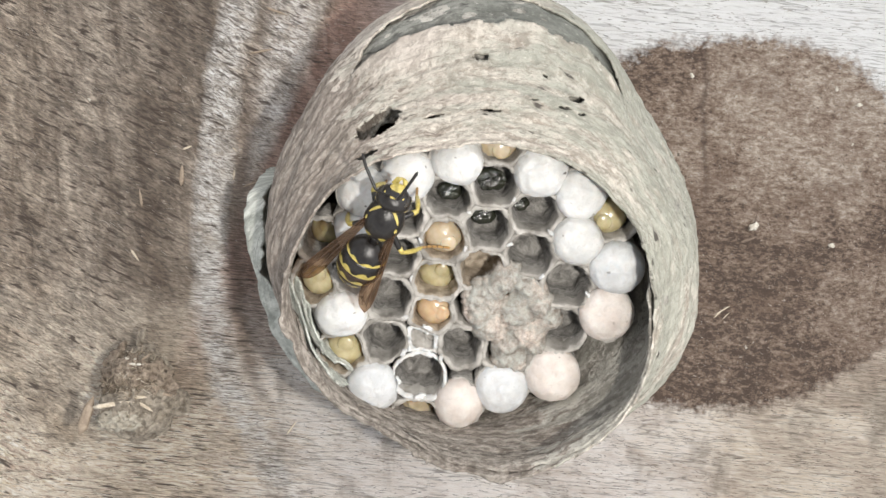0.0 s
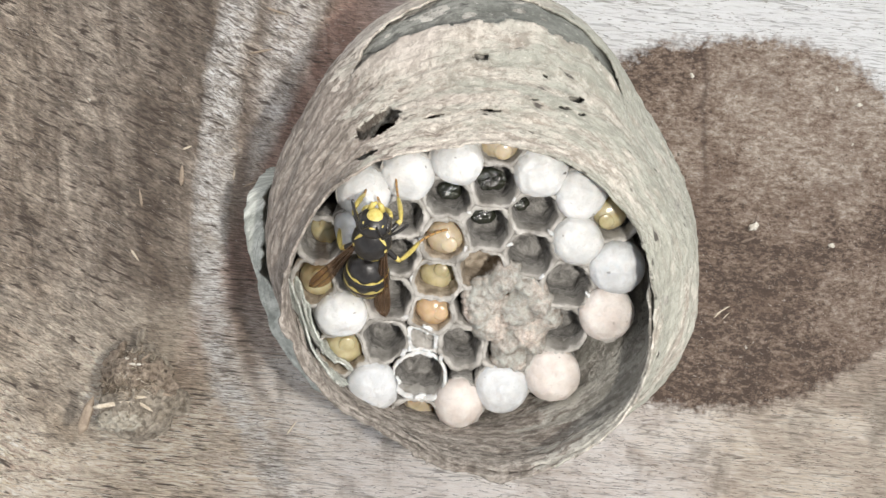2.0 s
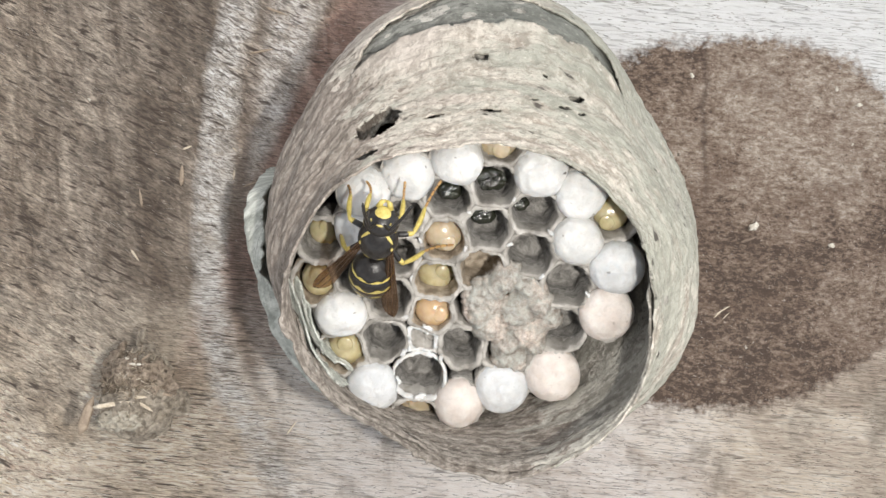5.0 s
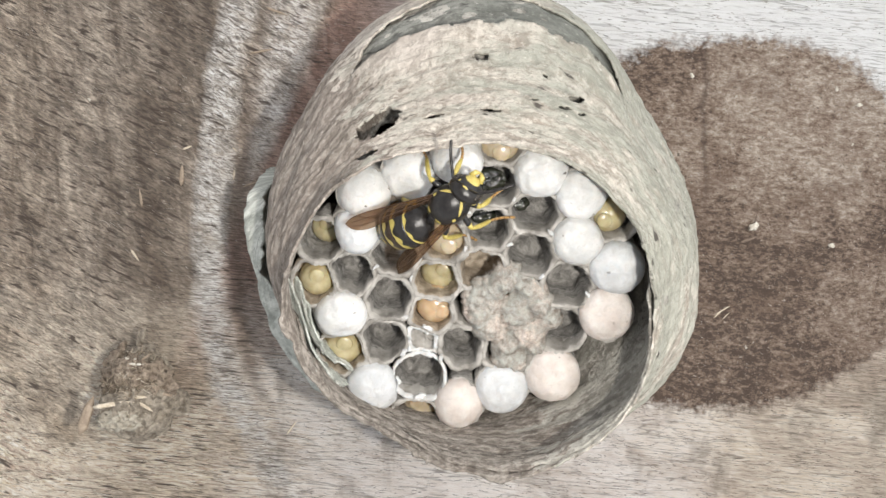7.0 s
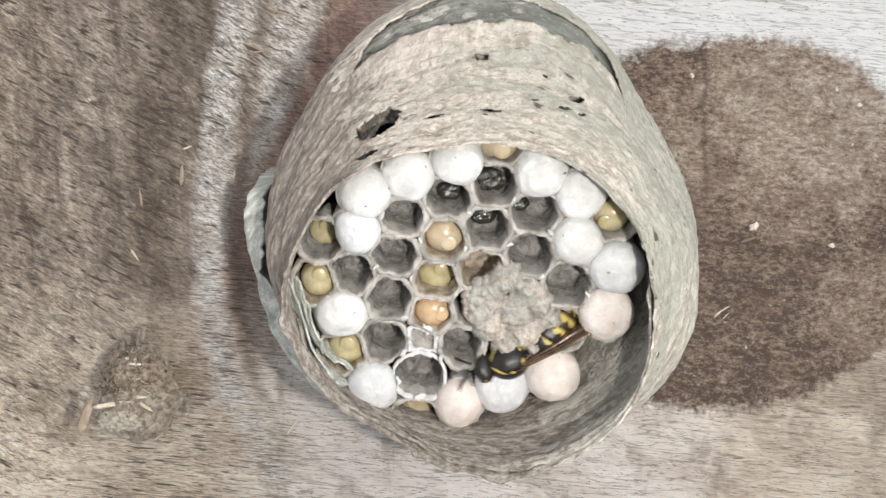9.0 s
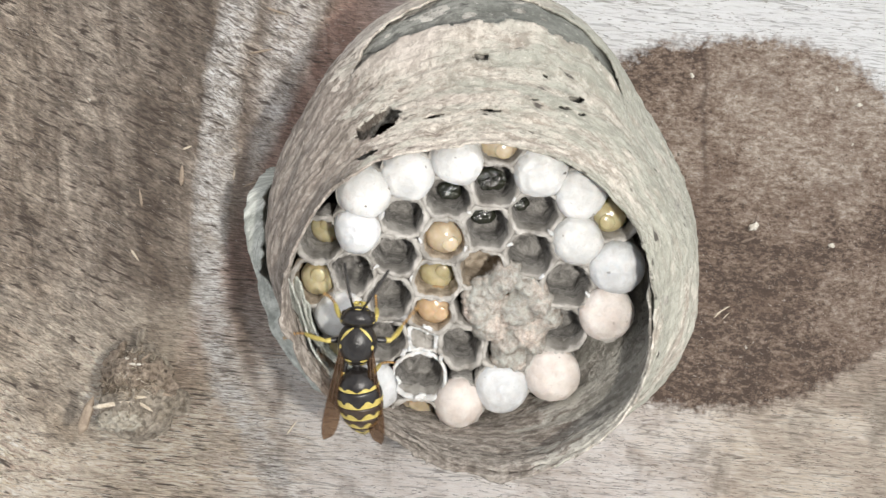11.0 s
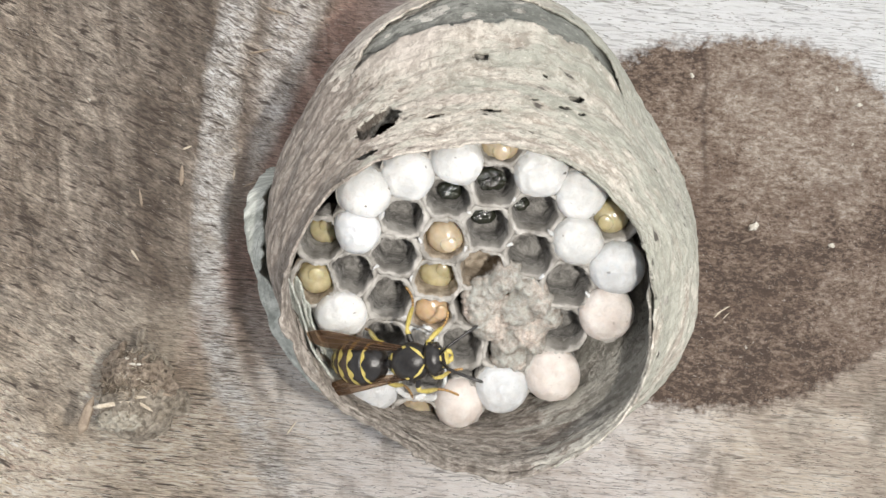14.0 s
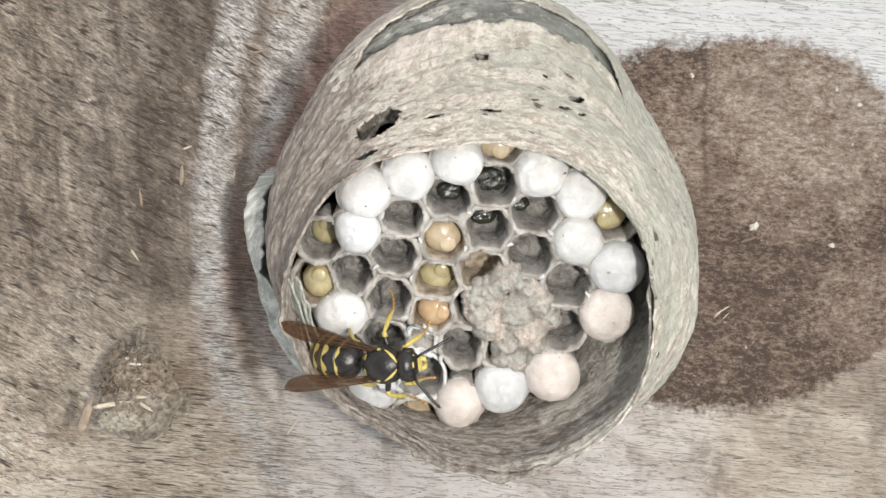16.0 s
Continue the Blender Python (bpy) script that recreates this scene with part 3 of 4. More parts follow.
thick(part("torn_sheet", shell(0.482, 0.690, 0.04, 0.50, 160, 110, torn_gap, 3, 0.62, 1.3, None, 0.15), M_SHEET, nest, "torn green-grey outer paper sheet"), 0.30)
thick(part("paper_fold", shell(0.485, 0.64, 0.56, 0.77, 90, 24, -1.7, 9, 0.6, 1.0), M_SHEET, nest, "crumpled green-grey paper fold"), 0.22)
thick(part("torn_sheet", shell(0.475, 0.640, 0.55, 0.925, 120, 30, -0.7, 4, 0.25, 0.8), M_SHEET, nest, "torn green-grey paper layer"), 0.22)

thick(part("torn_sheet", shell(0.49, 0.61, 0.56, 0.86, 120, 30, -2.0, 12, 0.5, 1.2), M_SHEET, nest, "cracked green-grey inner paper layer"), 0.22)

# ---- the comb: a tilted plane of cells ----
TILT = 18
COMB = mm(2.7, -2.3, 25.0, TILT)
CAPS = [(-10.6, 8.36, 0), (-6.21, 10.18, 0), (-1.23, 11.81, 0), (7.08, 10.53, 0), (11.46, 8.19, 0), (11.17, 3.41, 0), (15.22, 0.49, 2),
        (14.39, -4.73, 1), (8.89, -11.64, 1), (3.53, -13.07, 2), (-1.13, -14.91, 1), (-10.13, -12.94, 2), (-13.39, -4.73, 0), (-11.54, 4.31, 2)]
OPEN = [(-2.18, 7.94), (2.51, 9.31), (1.82, 4.39), (6.77, 6.15), (6.29, 1.95), (10.19, -1.64), (1.17, 0.04), (-6.86, 5.72), (-7.78, 1.89),
        (-12.32, -0.21), (-8.37, -3.08), (-9.03, -7.86), (-5.23, -11.89), (-0.85, -8.31), (9.57, -6.51), (3.93, -8.83), (5.02, -3.1), (0.31, -4.04)]
# cells with a larva: place, skin (0 yellow, 1 tan, 2 orange), depth of its head below the mouth, radius
BROOD = [(-2.53, 3.36, 1, 0.5, 2.1), (-3.24, -1.37, 0, 2.2, 2.05), (-3.65, -4.71, 2, 0.6, 2.05), (-15.75, -1.29, 0, 0.2, 1.95), (-13.14, -9.13, 0, 0.4, 2.1),
        (14.54, 5.69, 0, 0.4, 2.0), (3.03, 13.45, 1, 0.4, 2.3), (-5.41, -16.38, 1, 1.8, 2.0), (-15.04, 3.19, 0, 3.6, 1.8)]
SHALLOW = (-4.75, -7.9)
CENTRES = [Vector(c[:2]) for c in (*CAPS, *OPEN, *BROOD, SHALLOW)]


def growth(c):
    """How far a cell has spread at the cost of its neighbours."""
    return 0.8 if (c - Vector(OPEN[12])).length < 0.01 else -0.9 if (c - Vector(SHALLOW)).length < 0.01 else 0.0


def cell_outline(c, reach=2.95):
    """The share of the comb that lies nearer to c than to any other cell."""
    poly = [c + reach * Vector((math.cos(a), math.sin(a))) for a in (2 * math.pi * (k + 0.5) / 24 for k in range(24))]
    for o in CENTRES:
        d = o - c
        if d.length < 1e-6 or d.length > 2 * reach:
            continue
        n = d.normalized()
        mid = (c + o) / 2 + n * 0.5 * (growth(c) - growth(o))
        out = []
        for a, b in zip(poly, poly[1:] + poly[:1]):
            fa, fb = (a - mid).dot(n), (b - mid).dot(n)
            if fa <= 0:
                out.append(a)
            if fa * fb < 0:
                out.append(a + (b - a) * (fa / (fa - fb)))
        poly = out
    return poly


def resample(poly, c, count, inset, round_off):
    """The outline as count points round c, drawn in by inset and rounded."""
    out = []
    for k in range(count):
        a = 2 * math.pi * k / count
        d = Vector((math.cos(a), math.sin(a)))
        best = 1e9
        for p, q in zip(poly, poly[1:] + poly[:1]):
            e = q - p
            den = d.x * e.y - d.y * e.x
            if abs(den) > 1e-9:
                w = p - c
                t, s = (w.x * e.y - w.y * e.x) / den, (w.x * d.y - w.y * d.x) / den
                if t > 0 and -1e-6 <= s <= 1 + 1e-6:
                    best = min(best, t)
        out.append(best)
    mean = sum(out) / count
    for _ in range(2):
        out = [(out[k - 1] + 2 * out[k] + out[(k + 1) % count]) / 4 for k in range(count)] if round_off else out
    return [c + (r * (1 - round_off) + mean * round_off - inset) * Vector((math.cos(2 * math.pi * k / count), math.sin(2 * math.pi * k / count))) for k, r in enumerate(out)]


def cell_mesh(c, depth, rim_up=0.0, wide=0.34):
    """A hollow six-sided paper cell, its mouth at z = 0 in the comb's plane, lined with silk near the mouth."""
    poly = cell_outline(c)
    n = 48
    outer, inner = resample(poly, c, n, -0.05, 0.0), resample(poly, c, n, wide, 0.18)
    inner = [c + (p - c) * (1 + 0.11 * fbm((p.x, p.y, 8), 0.8) + 0.07 * fbm((p.x, p.y, 8), 2.5)) for p in inner]
    edge = resample(poly, c, n, 0.5 * wide, 0.05)
    bm = bmesh.new()

    def ring(pts, z, s=1.0, rough=0.0, up=0.0):
        made = []
        for p in pts:
            q = c + (p - c) * s + Vector((0, up))
            made.append(bm.verts.new((q.x, q.y, z + rough * fbm((q.x, q.y, 3), 0.7) + 0.35 * rough * fbm((q.x, q.y, 3), 3.0))))
        return made

    lip = 0.85
    rings = [ring(outer, -depth, 0.9), ring(outer, 0.03, 1.0, lip), ring(edge, rim_up + 0.12, 1.0, lip), ring(inner, -0.15, 1.0, lip), ring(inner, -0.55, 0.97, 0.7, 0.05)]
    deep = min(depth - 0.4, 5.0)
    for k in range(1, 8):
        f = k / 7
        rings.append(ring(inner, -0.55 - (deep - 0.55) * f, 0.97 - 0.16 * f ** 0.8, 0.3, 0.05 + 0.22 * f))
    rings += [ring(inner, -deep - 0.25, s, 0.8, 0.27) for s in (0.66, 0.46, 0.28, 0.10)]
    for j, (a, b) in enumerate(zip(rings, rings[1:])):
        for k in range(n):
            f = bm.faces.new((a[k], a[(k + 1) % n], b[(k + 1) % n], b[k]))
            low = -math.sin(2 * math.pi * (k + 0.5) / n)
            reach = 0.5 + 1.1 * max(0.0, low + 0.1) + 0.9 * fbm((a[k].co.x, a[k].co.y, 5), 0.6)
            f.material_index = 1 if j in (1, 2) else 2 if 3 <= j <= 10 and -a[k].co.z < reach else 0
    bm.faces.new(rings[-1][::-1])
    bm.faces.new(rings[0])
    for ringv in rings[5:]:
        for v in ringv:
            o = Vector((v.co.x - c.x, v.co.y - c.y, 0))
            v.co += o.normalized() * (0.16 * fbm(v.co, 0.9) + 0.09 * fbm(v.co, 3)) if o.length > 0.1 else Vector()
    bmesh.ops.recalc_face_normals(bm, faces=bm.faces)
    return bm


comb = new("comb")
comb.parent, comb.matrix_basis = nest, COMB
TAN_CELLS = (20, 32, 33, 34, 35, 36)
tagged(comb, "comb of grey six-sided paper cells")
for k, c in enumerate(CENTRES):
    shallow = k == len(CENTRES) - 1
    torn_cap = k == 26
    wide = 0.42 if torn_cap else 0.30 + 0.16 * ((k * 0.618) % 1.0) + (0.06 if c.y < -2 else 0.0)
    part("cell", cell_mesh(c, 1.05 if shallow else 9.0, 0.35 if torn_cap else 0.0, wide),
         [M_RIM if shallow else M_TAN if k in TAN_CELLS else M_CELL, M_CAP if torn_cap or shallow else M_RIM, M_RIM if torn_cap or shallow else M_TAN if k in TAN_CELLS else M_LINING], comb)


def silk_shred(x, y, size, turn, seed):
    """A torn bit of white silk left on a cell's rim."""
    bm = ball(size, 3, (1.0, 0.35, 0.5), (0, 0, 0), 0.5, 1.5 / size)
    bm.transform(Matrix.Translation((x, y, 0.35)) @ Matrix.Rotation(radians(turn), 4, "Z"))
    for v in bm.verts:
        v.co += 0.12 * noise.noise_vector(v.co * 3 + Vector((seed, 0, 0)))
    return bm


for k, (x, y, size, turn) in enumerate(((-8.9, 6.2, 0.55, 70), (-5.0, 3.4, 0.35, -60), (-9.6, 0.6, 0.4, 40), (-6.0, -0.6, 0.35, 75), (-6.6, -5.0, 0.5, 20), (-4.2, -6.2, 0.6, -30),
                                        (-6.8, -9.0, 0.55, 60), (-2.9, -9.6, 0.5, 70), (-5.0, -14.0, 0.7, 5), (-7.4, -12.2, 0.5, -70), (7.6, -0.4, 0.4, 40), (8.0, -3.4, 0.45, 70),
                                        (4.2, 3.0, 0.4, 20), (8.4, 4.2, 0.45, -40), (-0.4, 2.6, 0.35, 80), (12.4, -2.6, 0.5, -60), (0.0, 6.4, 0.3, -20), (4.5, 7.8, 0.35, 65))):
    part("silk_shred", silk_shred(x, y, size, turn, k), M_CAP, comb, "torn shred of white silk")


def cap_mesh(c, seed):
    """A domed silk cap that closes a cell."""
    poly = cell_outline(c, 2.9)
    n, bm, rows = 40, bmesh.new(), []
    rng = random.Random(seed)
    tall = rng.uniform(1.7, 2.3)
    lean = Vector((rng.uniform(-0.15, 0.15), rng.uniform(-0.15, 0.15)))
    base = resample(poly, c, n, 0.0, 0.55)
    grow = 1.05
    for j in range(11):
        a = (j / 10) * math.pi / 2
        s, z = math.cos(a) ** 0.8 if j < 10 else 0.02, math.sin(a) ** 0.95 * tall
        rows.append([bm.verts.new((*(c + (p - c) * s * grow + lean * z), z - 0.2 + 0.22 * fbm((p.x * s, p.y * s, seed), 0.7) + 0.06 * fbm((p.x * s, p.y * s, seed), 2.5))) for p in base])
    rows.insert(0, [bm.verts.new((*(c + (p - c) * 1.02), -1.2)) for p in base])
    for a, b in zip(rows, rows[1:]):
        for k in range(n):
            bm.faces.new((a[k], a[(k + 1) % n], b[(k + 1) % n], b[k]))
    bm.faces.new(rows[-1])
    bm.faces.new(rows[0][::-1])
    return bm


for k, (x, y, tone) in enumerate(CAPS):
    part("silk_cap", cap_mesh(Vector((x, y)), k), (M_CAP, M_CAP_PINK, M_CAP_BLUE)[tone], comb,
         ("domed white silk cap", "domed pinkish-white silk cap", "domed bluish-white silk cap")[tone])


def pulp_clump():
    """A crumpled lump of old closed cells raised above the comb: domes that run into one another, some fallen in."""
    lumps = [(1.52, -3.17, 2.3), (4.1, -0.83, 1.7), (6.38, -2.18, 1.7), (4.86, -4.54, 1.9), (2.13, -6.3, 1.9), (6.25, -6.93, 2.1), (8.43, -5.36, 1.5), (3.92, -8.32, 1.6), (7.34, -3.61, 1.5), (2.89, -1.57, 1.5), (6.99, -8.64, 1.2), (0.95, -4.86, 1.4), (5.3, -10.2, 1.3), (3.6, -9.9, 1.2)]
    bm, n = bmesh.new(), 96
    x0, y0, size = -2.35, -10.94, 13.0
    rows = []
    for j in range(n + 1):
        row = []
        for i in range(n + 1):
            x, y = x0 + size * i / n, y0 + size * j / n
            wx, wy = x + 0.35 * fbm((x, y, 9), 0.9), y + 0.35 * fbm((x, y, 17), 0.9)
            total, near = 0.0, []
            for k, (p, q, r) in enumerate(lumps):
                d = math.hypot(wx - p, wy - q)
                near.append(d / r)
                h = (2.2 + 0.5 * ((k * 0.618) % 1.0)) * max(0.0, 1.25 - (d / r) ** 2)
                h -= (0.75 if k % 3 == 0 else 0.25) * math.exp(-(d / (0.45 * r)) ** 2)
                total += max(0.0, h) ** 5
            near.sort()
            z = total ** 0.2 - 1.3 + 0.35 * math.exp(-(near[1] - near[0]) / 0.10) * (near[0] < 1.0)
            z = min(z, 2.6 + 0.25 * z)
            z += 0.28 * fbm((x, y, 1), 0.8) + 0.22 * fbm((x, y, 2), 2.2) + 0.08 * fbm((x, y, 4), 6)
            row.append(bm.verts.new((x, y, z)))
        rows.append(row)
    for a, b in zip(rows, rows[1:]):
        for i in range(n):
            quad = (a[i], a[i + 1], b[i + 1], b[i])
            if max(v.co.z for v in quad) > -0.6:
                bm.faces.new(quad)
    for v in [v for v in bm.verts if not v.link_faces]:
        bm.verts.remove(v)
    return bm


thick(part("pulp_clump", pulp_clump(), M_CLUMP, comb, "crumpled pinkish-grey lump of old paper"), 0.25)


def larva(x, y, skin, depth, radius, seed):
    """The blunt ringed end of a larva that fills its cell."""
    rng = random.Random(seed)
    prof = []
    for j in range(34):
        d = 6.0 * (j / 33) ** 1.6
        k = min(1.0, d / (0.85 * radius))
        prof.append((-d, max(0.02, radius * math.sqrt(max(0.0, 1 - (1 - k) ** 2)) * (1 - 0.035 * max(0.0, math.cos(d * 4.2 + 1))))))
    bm = lathe(prof, 36)
    for v in bm.verts:
        v.co += 0.10 * noise.noise_vector(v.co * 0.7 + Vector((seed * 5, 0, 0)))
    bm.transform(Matrix.Rotation(-math.pi / 2, 4, "Y"))
    ob = tagged(new("wasp_larva"), ("glossy yellow wasp larva curled in its paper cell", "glossy tan wasp larva filling its paper cell", "glossy orange-tan wasp larva in its paper cell")[skin],
                "wasp larva", "larvae in the comb")
    ob.matrix_basis = COMB @ mm(x, y, -depth)
    mat = (M_LARVA_YELLOW, M_LARVA_TAN, M_LARVA_ORANGE)[skin]
    part("body", bm, mat, ob)
    a = rng.uniform(0, 6.28)
    part("head", ball(radius * 0.42, 3, (1, 1, 0.3), (0.36 * radius * math.cos(a), 0.36 * radius * math.sin(a), -0.17)), mat, ob)
    return ob


LARVAE = [larva(*b, k) for k, b in enumerate(BROOD)]


def droplet(x, y, z, r, seed):
    bm = ball(r * 0.88, 4, (1.3, 0.9, 0.22), (0, 0, 0), 0.10, 1.2)
    for v in bm.verts:
        v.co += 0.10 * noise.noise_vector(v.co * 2.4 + Vector((seed * 3, 0, 0)))
    ob = part("liquid_droplet", bm, M_DROP)
    ob.matrix_basis = COMB @ mm(x, y, z, 2 - TILT, 3)
    return tagged(ob, "dark glinting liquid droplet inside an open cell", "droplet", "droplets in the cells")


for k, (x, y, r) in enumerate([(-1.93, 7.53, 1.15), (2.26, 8.75, 1.5), (1.53, 4.94, 1.25), (5.26, 6.18, 1.0)]):
    droplet(x, y, -4.0, r, k)


# ---- what lies on the board ----
def sliver(name, length, width, material, m, label, category, group="", parent=None, flat=0.35):
    """A pointed splinter or straw, lying along x."""
    bm = lathe([(-length / 2, 0.15 * width), (-length * 0.3, 0.5 * width), (length * 0.2, 0.45 * width), (length / 2, 0.08 * width)], 8, 1.0, flat, lambda x: (x, 0.04 * length * math.sin(x * 3.0 / length), 0))
    ob = part(name, bm, material, parent)
    ob.matrix_basis = m
    return ob if parent else tagged(ob, label, category, group)


def mud_ball():
    ob = tagged(new("mud_lump"), "dry lump of grey-brown mud and plant fibres on the board", "mud lump")
    ob.matrix_basis = mm(-36.7, -17.6, -0.6) @ Matrix.Diagonal((0.96, 0.96, 1.45, 1.0))
    bm = bmesh.new()
    ball(4.7, 5, (1.0, 0.95, 0.95), (0, -1.2, 3.0), 0.10, 0.35, bm)
    ball(3.4, 5, (1.0, 1.0, 0.7), (-0.3, 2.6, 2.2), 0.15, 0.5, bm)
    ball(2.6, 4, (1.0, 0.7, 0.5), (3.6, -1.2, 1.6), 0.2, 0.6, bm)
    for v in bm.verts:
        v.co += 0.6 * noise.noise_vector(v.co * 0.55) + 0.42 * noise.noise_vector(v.co * 1.5) + 0.22 * noise.noise_vector(v.co * 4)
        v.co.z = max(v.co.z, -0.2)
    body = part("body", bm, M_MUD, ob)
    r = body.modifiers.new("one_skin", "REMESH")
    r.mode, r.voxel_size, r.use_smooth_shade = "VOXEL", 0.11 * MM, True
    bm = bmesh.new()
    ball(3.6, 5, (1.15, 0.85, 0.75), (0.1, 1.9, 3.9), 0.25, 0.6, bm)
    for v in bm.verts:
        v.co += 0.5 * noise.noise_vector(v.co * 0.9) + 0.25 * noise.noise_vector(v.co * 3.0)
    side = ball(2.9, 5, (0.8, 1.3, 0.75), (-2.5, 2.0, 2.2), 0.25, 0.6)
    for v in side.verts:
        v.co += 0.5 * noise.noise_vector(v.co * 0.9) + 0.3 * noise.noise_vector(v.co * 3.0)
        v.co.z = max(v.co.z, -0.2)
    part("crust", side, M_MUD_BROWN, ob, "reddish-brown fibrous crust")
    slab = ball(2.1, 5, (1.25, 0.62, 0.30), (-0.9, -2.3, 7.15), 0.35, 0.9)
    for v in slab.verts:
        v.co += 0.30 * noise.noise_vector(v.co * 2.0) + 0.16 * noise.noise_vector(v.co * 5.0)
    part("pale_slab", slab, plain("pale_mud", (0.30, 0.265, 0.21), (0.50, 0.46, 0.385), 900, 0.9, 1.0, 0.0008), ob, "pale dry slab of mud")
    part("crown", bm, M_MUD_BROWN, ob, "brown fibrous crust")
    rng = random.Random(8)
    for x, y, z, ln, wd, turn, tip, kind in ((-1.7, -0.4, 7.5, 4.4, 0.6, 3, 4, 0), (-5.2, -1.9, 6.4, 4.8, 1.35, 66, 4, 1), (3.2, 0.6, 5.4, 3.4, 0.5, -20, 10, 1), (1.6, 0.4, 7.0, 1.6, 0.4, -5, 0, 0),
                                       (2.2, -0.8, 6.9, 2.0, 0.4, -38, 0, 0), (0.4, -0.6, 7.3, 1.4, 0.35, 35, 0, 0), (0.2, 7.2, 3.0, 3.2, 0.9, 58, -14, 2), (1.6, 5.0, 5.4, 1.5, 0.3, 30, 0, 1), (3.4, 2.2, 5.2, 1.5, 0.3, 60, 0, 1)):
        s = sliver("straw", ln, wd, (M_STRAW, M_STRAW_BROWN, M_MUD)[kind], mm(x, y, z, 0, tip, turn), "", "", parent=ob)
    fuzz = bmesh.new()
    for k in range(420):
        a, e = rng.uniform(0, 6.28), rng.uniform(0.05, 1.5)
        x, y, z = 4.5 * math.cos(e) * math.cos(a), 0.6 + 5.0 * math.cos(e) * math.sin(a), 2.7 + 4.3 * math.sin(e)
        d = Vector((rng.gauss(0, 1), rng.gauss(0, 1), rng.gauss(0, 0.35))).normalized() * rng.uniform(0.4, 1.1)
        c = Vector((x, y, z))
        tube(fuzz, [c - d, c + Vector((rng.gauss(0, 0.12), rng.gauss(0, 0.12), 0.1)), c + d], [0.02, rng.uniform(0.03, 0.07), 0.015], 4)
    tagged(part("fuzz", fuzz, island_material("mud_fuzz", (0.08, 0.06, 0.04), (0.20, 0.155, 0.11), (0.34, 0.275, 0.20), (0.58, 0.52, 0.43)), ob, "loose pale plant fibres"), kind="stuff")
    for k in range(16):
        if k < 11:
            a = radians(185 + 13 * k)
            x, y, z = -0.9 + 2.6 * math.cos(a), -2.2 + 1.3 * math.sin(a) + rng.gauss(0, 0.12), 7.05
        else:
            x, y, z = -0.4 + 0.45 * (k - 11) + rng.gauss(0, 0.1), 4.5 + rng.gauss(0, 0.25), 5.9
        flake = ball(rng.uniform(0.14, 0.27), 2, (1.3, 0.7, 0.5), (x, y, z), 0.6, 2.5)
        for v in flake.verts:
            v.co += 0.10 * noise.noise_vector(v.co * 4)
        part("pale_flake", flake, M_CRUMB, ob)
    return ob


def crumb(x, y, r, seed, flat=0.6):
    r *= 0.72
    bm = ball(r, 2, (1.3, 0.75, flat), (seed, 0, 0), 0.8, 1.3 / r)
    bmesh.ops.translate(bm, verts=bm.verts, vec=(-seed, 0, 0))
    bm.transform(Matrix.Rotation(seed, 4, "Z"))
    ob = part("wood_crumb", bm, M_CRUMB)
    ob.matrix_basis = mm(x, y, -0.55 + 0.3 * r)
    return tagged(ob, "small pale crumb of wood lying on the board", "crumb", "crumbs on the board")


# ---- the wasp: x runs forward, z up from its back, the origin in the middle of the thorax ----
def abdomen_radius(f):
    return max(0.05, chain((0.75, 1.62, 2.02, 2.22, 2.28, 2.26, 2.14, 1.90, 1.50, 0.95, 0.06), f))


def abdomen_mid(f):
    return (-8.2 * f, 0.0, -1.3 * f * f)


def abdomen_point(f, a, lift=0.0):
    c = abdomen_mid(f)
    r = max(abdomen_radius(f), 0.06) + lift
    return Vector((c[0], r * math.cos(a), c[2] + 0.92 * r * math.sin(a)))


def abdomen_segment(f0, f1):
    bm, n, rows = bmesh.new(), 32, []
    for j in range(8):
        f = f0 + (f1 - f0) * j / 7
        lift = 0.05 * math.sin(math.pi * j / 7) - (0.07 if j in (0, 7) else 0.0)
        rows.append([bm.verts.new(abdomen_point(f, 2 * math.pi * k / n, lift)) for k in range(n)])
    for a, b in zip(rows, rows[1:]):
        for k in range(n):
            bm.faces.new((a[k], b[k], b[(k + 1) % n], a[(k + 1) % n]))
    bm.faces.new(rows[0]), bm.faces.new(rows[-1][::-1])
    bmesh.ops.recalc_face_normals(bm, faces=bm.faces)
    return bm


def abdomen_band(f0, f1, width, notch, gap):
    """A yellow band along a segment's hind edge, notched in the middle and at the sides."""
    bm, n = bmesh.new(), 72
    strip = []
    for k in range(n + 1):
        a = math.pi * (-0.15 + 1.30 * k / n)
        s = abs(a - math.pi / 2)
        fore = width * (0.62 + 0.38 * math.cos(s * 1.1))
        fore *= 1 - notch * math.exp(-(s / 0.24) ** 2) - 0.50 * math.exp(-((s - 0.66) / 0.12) ** 2)
        fore = max(fore, gap)
        end, start = f0 + (f1 - f0) * 0.95, f0 + (f1 - f0) * (0.95 - fore)
        row = []
        for j in range(5):
            f = start + (end - start) * j / 4
            g = (f - f0) / (f1 - f0)
            row.append(bm.verts.new(abdomen_point(f, a, 0.05 * math.sin(math.pi * g) + 0.022)))
        strip.append(row)
    for a, b in zip(strip, strip[1:]):
        for j in range(4):
            bm.faces.new((a[j], a[j + 1], b[j + 1], b[j]))
    bmesh.ops.recalc_face_normals(bm, faces=bm.faces)
    return bm


